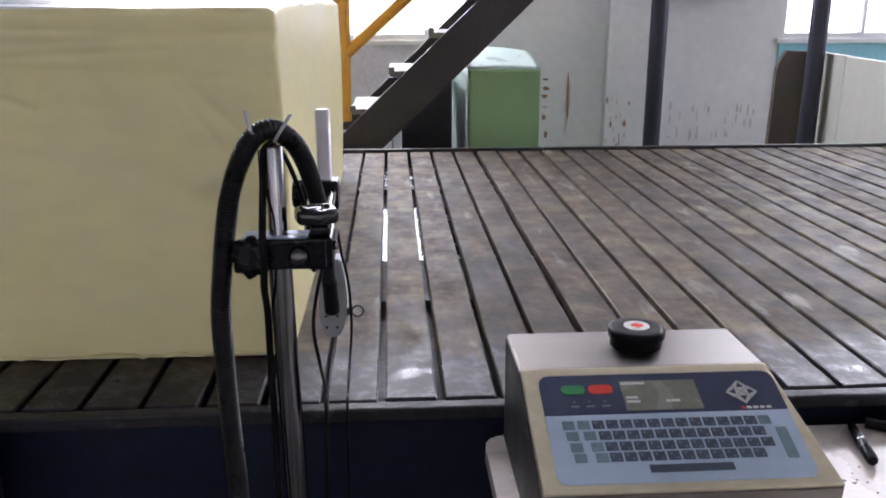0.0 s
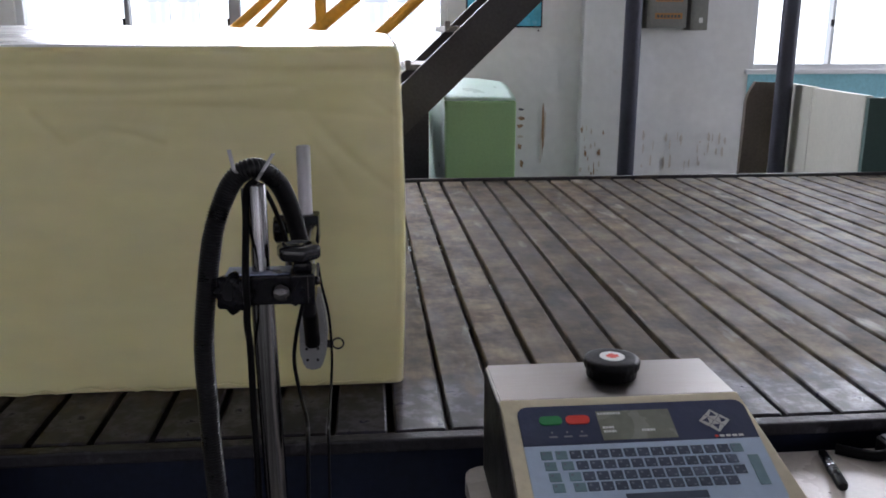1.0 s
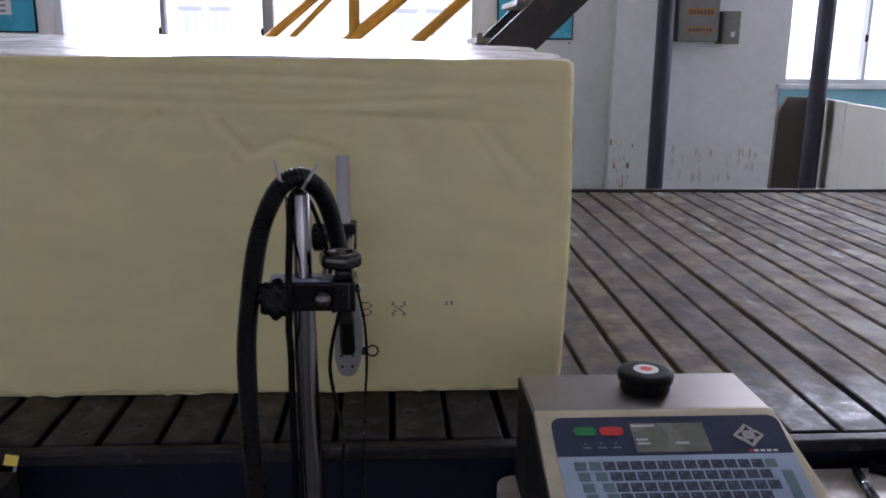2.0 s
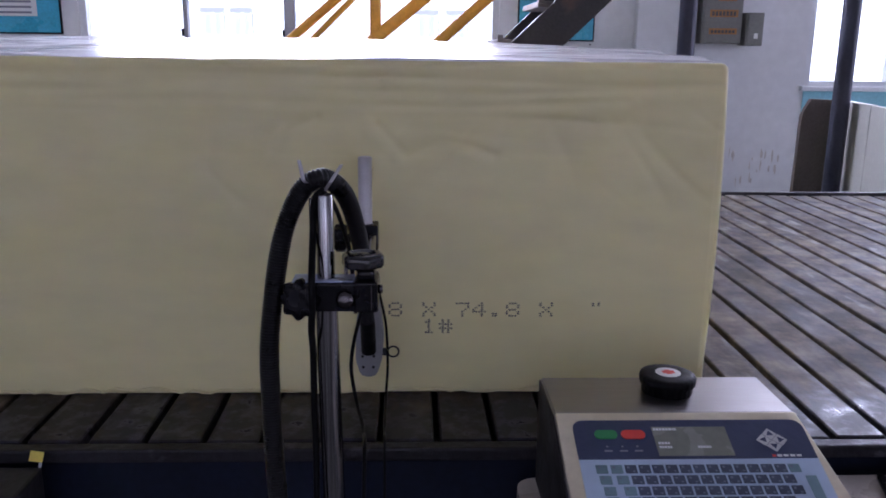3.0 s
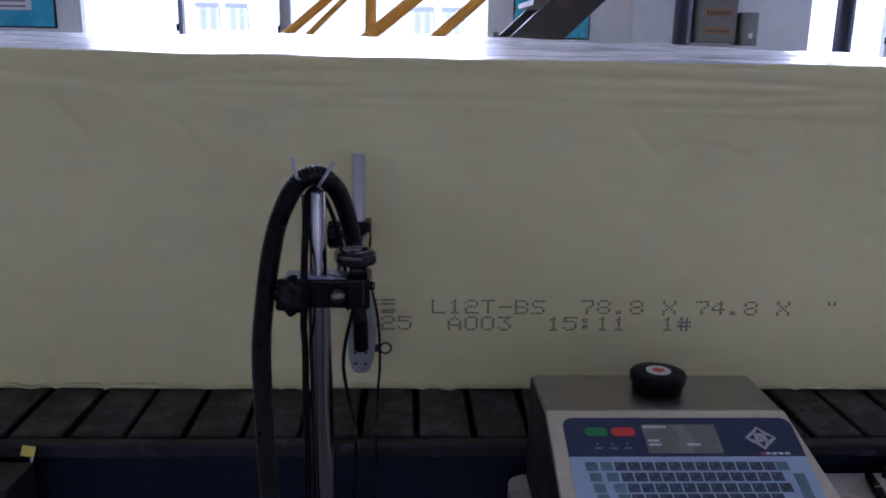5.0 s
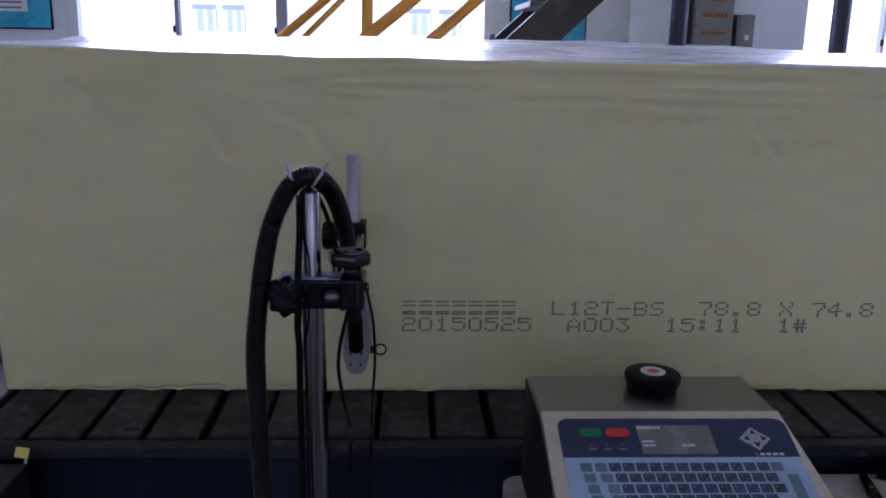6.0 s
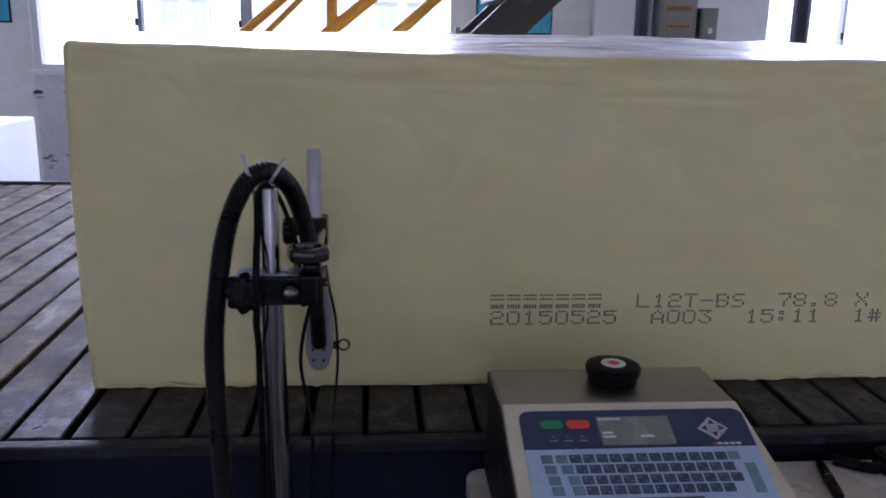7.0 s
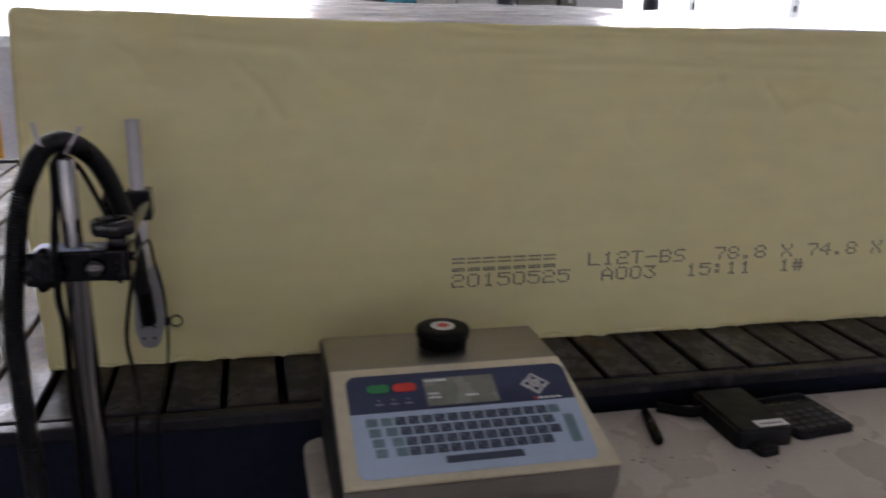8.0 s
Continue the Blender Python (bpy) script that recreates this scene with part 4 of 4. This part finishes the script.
rounded_slab(1.024, -0.440, TZ, 0.044, 0.040, 0.016, 8, 0.010, MATTBLACK, gad, "plug", "short black plug at the end")
part("lead", tube(bmesh.new(), spline([(0.985, -0.300, TZ + 0.016), (0.962, -0.304, TZ + 0.014), (0.945, -0.290, TZ + 0.010), (0.925, -0.276, TZ + 0.009), (0.905, -0.262, TZ + 0.009)], 8), 0.0100, 10), RUBBER, gad, "short black lead")
dev = thing("calculator", "flat black calculator lying on the table", "calculator")
pad = rounded_slab(1.165, -0.338, TZ, 0.130, 0.150, 0.014, 6, 0.010, MATTBLACK, dev, "case")
for i in range(5):
    for j in range(4):
        part("key", box(bmesh.new(), -0.0085, 0.0085, -0.0055, 0.0055, 0, 0.002, 0.0008, 1, pose(1.165, -0.338, TZ + 0.014, 0, 0, 6) @ pose(-0.048 + 0.024 * i, -0.058 + 0.019 * j, 0)), KEYGREY, pad, "small grey key")
part("display", box(bmesh.new(), -0.052, 0.052, -0.014, 0.014, 0, 0.0012, 0.0005, 1, pose(1.165, -0.338, TZ + 0.014, 0, 0, 6) @ pose(0, 0.046, 0)), GLOSSY, pad, "narrow dark display")
crumbs = tagged(new("table_specks"), "dark specks of dirt on the table", "dirt", "", "stuff")
rng = random.Random(21)
for k in range(16):
    cx, cy = (0.80 + rng.gauss(0, 0.03), -0.43 + rng.gauss(0, 0.03)) if k < 8 else (rng.uniform(0.75, 1.25), rng.uniform(-0.50, -0.43))
    part("speck", lathe(bmesh.new(), (cx, cy, TZ), (0, 0, 1), [(0, rng.uniform(0.0012, 0.0034)), (0.0008, 0.0010)], 7, 3, 0.3), BROWN, crumbs)

sens = thing("sensor_box", "dark sensor box with a yellow tag", "sensor")
part("case", B(-0.80, -0.592, -0.36, -0.258, 0.60, 0.778, 0.006), DARKSTEEL, sens)
tag = box(bmesh.new(), -0.011, 0.011, -0.0015, 0.0015, -0.009, 0.009, 0.001, 1, pose(-0.600, -0.259, 0.797, -20, 14, 10))
part("tag", tag, material("yellow_tag", (0.75, 0.60, 0.10), 0.6), sens, "folded yellow tag")
part("bracket", box(bmesh.new(), -0.0022, 0.0022, -0.002, 0.002, -0.030, 0.006, 0.0005, 1, pose(-0.595, -0.258, 0.784, 0, 16, 0)), ALU, sens, "thin metal bracket")
part("post", B(-0.74, -0.70, -0.32, -0.28, 0, 0.60), DARKSTEEL, sens)


# ---- the far side of the hall ----
def foam_stack(name, x0, x1, y0, y1, h, mat, topmat, label, cover, flare=0.0):
    s = thing(name, label, "foam block")
    bm = bmesh.new()
    box(bm, x0, x1, y0, y1, 0, h, 0.012, 3)
    part("body", bm, mat, s)
    if cover:
        c = bmesh.new()
        n = 14
        rows = []
        for i in range(n + 1):
            yy = y0 + 0.01 + (y1 - y0 - 0.02) * i / n
            rows.append([c.verts.new((x0 - 0.004 + (x1 - x0 + 0.008) * j / n - flare * i / n * (1 - j / n), yy, h + 0.004 + cover * math.sin(math.pi * i / n) * (0.75 + 0.25 * math.sin(math.pi * j / n)) + 0.004 * noise.noise(Vector((j * .7, i * .7, 0))))) for j in range(n + 1)])
        for a, b in zip(rows, rows[1:]):
            for j in range(n):
                c.faces.new((a[j], a[j + 1], b[j + 1], b[j])).smooth = True
        bmesh.ops.solidify(c, geom=c.faces[:], thickness=0.004)
        part("film_cover", c, topmat, s, "pale shiny film on top")
    return s


green = foam_stack("green_foam_block", 0.548, 0.976, 3.5, 4.7, 1.09, GREENFOAM, MINT, "green foam block under pale shiny film", 0.105, 0.11)
drape = bmesh.new()
rows = []
for i in range(13):
    u = i / 12
    rows.append([drape.verts.new((0.541 - 0.11 * u * (1 - j / 10) ** 0.8 - 0.006 * noise.noise(Vector((i * 0.9, j * 0.9, 2))),
                                  3.53 + 1.14 * u, 1.10 + 0.03 * math.sin(math.pi * u) - 0.75 * j / 10)) for j in range(11)])
for a, b in zip(rows, rows[1:]):
    for j in range(10):
        drape.faces.new((a[j], a[j + 1], b[j + 1], b[j])).smooth = True
bmesh.ops.solidify(drape, geom=drape.faces[:], thickness=0.003)
part("film_drape", drape, MINT, green, "pale film hanging down the side")
foam_stack("white_foam_block", -2.75, -1.835, 2.55, 3.3, 1.025, WHITEFOAM, MINT, "bluish-white foam block on the floor", 0.0)
dk = thing("dark_cabinet", "dark grey metal cabinet beside the stair", "cabinet")
part("body", B(0.08, 0.45, 3.6, 4.2, 0.0, 1.03, 0.008), DARKSTEEL, dk)
part("lid", B(0.07, 0.455, 3.59, 4.21, 1.031, 1.046, 0.004), DARKSTEEL, dk)
pp = thing("pale_post", "short pale blue metal post", "post")
part("post", tube(bmesh.new(), [(0.11, 3.3, 0), (0.11, 3.3, 0.85)], 0.027, 14), WHITEFOAM, pp)


def staircase():
    s = thing("steel_stair", "dark steel stair with yellow handrails", "stair")
    y0, y1 = 2.95, 3.65
    # upper edge of the stringer: through (xa, za), rising at the slope
    xa, za, k = -0.158, 0.825, 0.95
    xb = 3.4
    xf = xa - za / k

    def z(x):
        return za + k * (x - xa)

    for y in (y0, y1):
        part("stringer", prism(bmesh.new(), [(xf + 0.02, 0), (xf + 0.30, 0), (xb, z(xb) - 0.26), (xb, z(xb)), (xf + 0.02, 0.02)], y, y + 0.05), STAIRSTEEL, s, "dark steel stringer")
    x = xf + 0.16
    while x < xb - 0.2:
        part("tread", B(x - 0.11, x + 0.10, y0 + 0.052, y1 - 0.002, z(x) - 0.052, z(x) - 0.022, 0.004), TREAD, s, "worn steel tread")
        part("nosing", B(x - 0.115, x - 0.085, y0 - 0.004, y0 + 0.052, z(x) - 0.035, z(x) + 0.003, 0.004), TREAD, s)
        x += 0.21

    return s, z, y0


stair, stair_z, SY0 = staircase()
RY = SY0 + 0.025
part("post", tube(bmesh.new(), [(-0.163, RY, 0.87), (-0.150, RY, 2.2)], 0.030, 14), YELLOW, stair, "yellow rail post")
part("post", tube(bmesh.new(), [(1.5, RY, stair_z(1.5) - 0.1), (1.5, RY, stair_z(1.5) + 0.7)], 0.034, 14), YELLOW, stair, "yellow rail post")
part("handrail", tube(bmesh.new(), [(-0.24, RY, 1.459), (2.2, RY, 3.423)], 0.034, 14), YELLOW, stair, "yellow tubular handrail")
part("mid_rail", tube(bmesh.new(), [(-0.15, RY, 1.222), (2.2, RY, 3.290)], 0.030, 14), YELLOW, stair, "yellow tubular mid rail")
part("handrail", tube(bmesh.new(), [(-0.98, 4.0, 1.330), (0.9, 4.0, 2.902)], 0.030, 12), YELLOW, stair, "yellow tubular handrail")
part("mid_rail", tube(bmesh.new(), [(-0.86, 4.0, 1.278), (0.9, 4.0, 2.983)], 0.020, 12), YELLOW, stair, "yellow tubular mid rail")


def column(x, y, r):
    c = thing("steel_column", "dark painted round steel column", "column", "columns along the wall")
    part("shaft", tube(bmesh.new(), [(x, y, 0.012), (x, y, TOP)], r, 24), COLUMN, c)
    part("base_plate", B(x - r * 1.6, x + r * 1.6, y - r * 1.6, y + r * 1.6, 0, 0.012), COLUMN, c)
    return c


column(2.069, 4.75, 0.064)
column(2.731, 3.65, 0.054)


def wall_cabinet(x0, x1, z0, z1, d, labels, label):
    c = thing("electrical_box", label, "electrical box", "electrical boxes on the wall")
    b = part("box_body", B(x0, x1, WN - d, WN - 0.002, z0, z1, 0.006), GREYBOX, c)
    part("door", B(x0 + 0.015, x1 - 0.015, WN - d - 0.008, WN - d - 0.001, z0 + 0.015, z1 - 0.015, 0.003), GREYBOX, c)
    for a, b_, lo, hi, mat in labels:
        lab = part("label", B(a, b_, WN - d - 0.012, WN - d - 0.009, lo, hi), mat, c, "faded sticker")
        if mat == ORANGE:
            k = a + 0.014
            while k < b_ - 0.03:
                part("text_bar", B(k, k + 0.020, WN - d - 0.0145, WN - d - 0.0122, lo + 0.009, hi - 0.013), BROWN, lab)
                k += 0.028
    return c


wall_cabinet(2.28, 2.60, 1.53, 2.3, 0.13, [(2.34, 2.56, 1.60, 1.645, ORANGE), (2.34, 2.56, 1.73, 1.785, ORANGE), (2.40, 2.54, 1.85, 1.88, ORANGE)], "grey wall cabinet with orange stickers")
wall_cabinet(2.625, 2.765, 1.515, 1.765, 0.15, [(2.69, 2.72, 1.57, 1.61, WHITE)], "small grey switch box")


def poster(x0, x1, z0, z1):
    p = thing("poster", "blue printed notice board on the wall", "poster")
    part("frame", B(x0, x1, WN - 0.022, WN - 0.002, z0, z1, 0.003), BLACK, p)
    part("print", B(x0 + 0.012, x1 - 0.012, WN - 0.027, WN - 0.0225, z0 + 0.012, z1 - 0.012), POSTER, p, "blue glossy print")
    return p


poster(0.86, 1.468, 1.535, 2.3)
q = poster(-3.55, -2.663, 1.548, 2.25)
part("paper_panel", B(-3.4, -2.84, WN - 0.031, WN - 0.0275, 1.68, 2.1), WHITE, q)
for k in range(3):
    part("text_bar", B(-3.36, -2.88, WN - 0.0335, WN - 0.0315, 1.70 + 0.04 * k, 1.715 + 0.04 * k), GREYPRINT, q)

pt = thing("board_partition", "pale board partition with a brown return", "partition")
part("brown_board", prism(bmesh.new(), [(2.625, 0), (2.86, 0), (2.86, 1.165), (2.70, 1.172), (2.66, 1.10), (2.645, 1.05)], 3.98, 4.02), BROWN, pt, "brown board with a broken corner")
M = pose(2.872, 3.985, 0, 0, 0, -96.5)
part("pale_board", box(bmesh.new(), 0, 0.60, -0.02, 0.02, 0, 1.172, 0.003, 2, M), BOARD, pt)
part("pale_board", box(bmesh.new(), 0.606, 1.30, -0.02, 0.02, 0, 1.168, 0.003, 2, M), BOARD, pt)
part("end_board", box(bmesh.new(), 1.305, 1.345, -0.02, 0.40, 0, 1.16, 0.003, 2, M), DARKGREEN, pt, "dark green end board")

br = thing("yellow_brace", "yellow steel guard brace behind the conveyor", "brace")
part("post", B(-1.130, -1.088, 3.0, 3.045, 0, 1.13, 0.004), YELLOW, br)
part("strut", tube(bmesh.new(), [(-1.10, 2.98, 1.11), (-1.33, 2.98, 0.875), (-1.352, 2.98, 0.83), (-1.36, 2.98, 0.5)], 0.020, 12), YELLOW, br)


def stains():
    """Rust runs and smudges: thin crusts on the plaster."""
    rng = random.Random(11)
    w = thing("wall_stains", "rust runs and dark smudges on plaster", "stain", kind="structure")
    spots = [(1.50, 0.42, 0.034, 0.62, RUST), (1.485, 0.40, 0.016, 0.40, FADED), (1.515, 0.62, 0.014, 0.34, FADED), (1.315, 0.88, 0.075, 0.025, SMUDGE), (1.320, 0.80, 0.085, 0.045, RUST), (1.310, 0.74, 0.07, 0.035, RUST),
             (1.315, 0.66, 0.07, 0.03, FADED), (1.31, 0.56, 0.05, 0.06, RUST), (1.33, 0.42, 0.04, 0.07, RUST), (1.44, 1.50, 0.02, 0.02, SMUDGE)]
    for k in range(22):
        spots.append((rng.uniform(1.80, 1.98), rng.uniform(0.35, 0.75), rng.uniform(0.008, 0.024), rng.uniform(0.02, 0.10), rng.choice((RUST, FADED, FADED))))
    for k in range(26):
        u = rng.random()
        spots.append((2.30 + 0.75 * u ** 0.7, rng.uniform(0.32, 0.62), rng.uniform(0.008, 0.03), rng.uniform(0.03, 0.15), FADED))
    # brushed-over patches: crowds of short ragged strokes
    for cx, cz, wide, tall, count in ((-1.93, 1.01, 0.17, 0.035, 40), (-1.91, 0.88, 0.06, 0.05, 16), (-2.07, 0.54, 0.17, 0.06, 52), (-2.52, 1.01, 0.025, 0.05, 6), (-2.08, 0.45, 0.21, 0.03, 20), (-2.47, 0.49, 0.03, 0.06, 7)):
        for k in range(count):
            spots.append((cx + rng.gauss(0, wide * 0.55), cz + rng.gauss(0, tall * 0.6), rng.uniform(0.03, 0.10), rng.uniform(0.012, 0.034), rng.choice((SMUDGE, SMUDGE_PALE, SMUDGE_PALE))))
    for k in range(4):
        spots.append((-2.30 + rng.uniform(-0.1, 0.1), 0.75 + rng.uniform(-0.3, 0.3), rng.uniform(0.03, 0.06), rng.uniform(0.02, 0.05), FADED))
    spots += [(-2.10, 0.70, 0.036, 0.24, YELLOW), (-2.02, 0.70, 0.036, 0.23, YELLOW), (-2.06, 0.81, 0.10, 0.034, YELLOW)]
    for x, z, sx, sz, mat in spots:
        bm = bmesh.new()
        y = WN - (0.102 if 1.80 < x < 2.25 else 0.012) - 0.001
        o = []
        for i in range(11):
            a = 2 * math.pi * i / 11
            r = rng.uniform(0.45, 1.0)
            o.append((x + sx / 2 * r * math.cos(a), z + sz / 2 + sz / 2 * r * math.sin(a)))
        prism(bm, o, y - 0.001, y + 0.0015)
        part("stain", bm, mat, w)


stains()


# ---- what moves ----
def motions():
    walk(belt, [(t, pose(d, 0, 0)) for t, d in RUN])
    walk(block, [(t, pose(LEFT0 + d, 0, BELT_Z + 0.001)) for t, d in RUN])
    for ob, x, z, y in printed:
        # the second at which this mark passes the nozzle
        t = float(np.interp(NOZZLE_X - LEFT0 - x - 0.012, [d for _, d in RUN], [t for t, _ in RUN]))
        inside, out = pose(x, 0.012, z), pose(x, y, z)
        walk(ob, [(0.0, inside), (t - 0.05, inside), (t + 0.05, out), (8.0, out)])


motions()
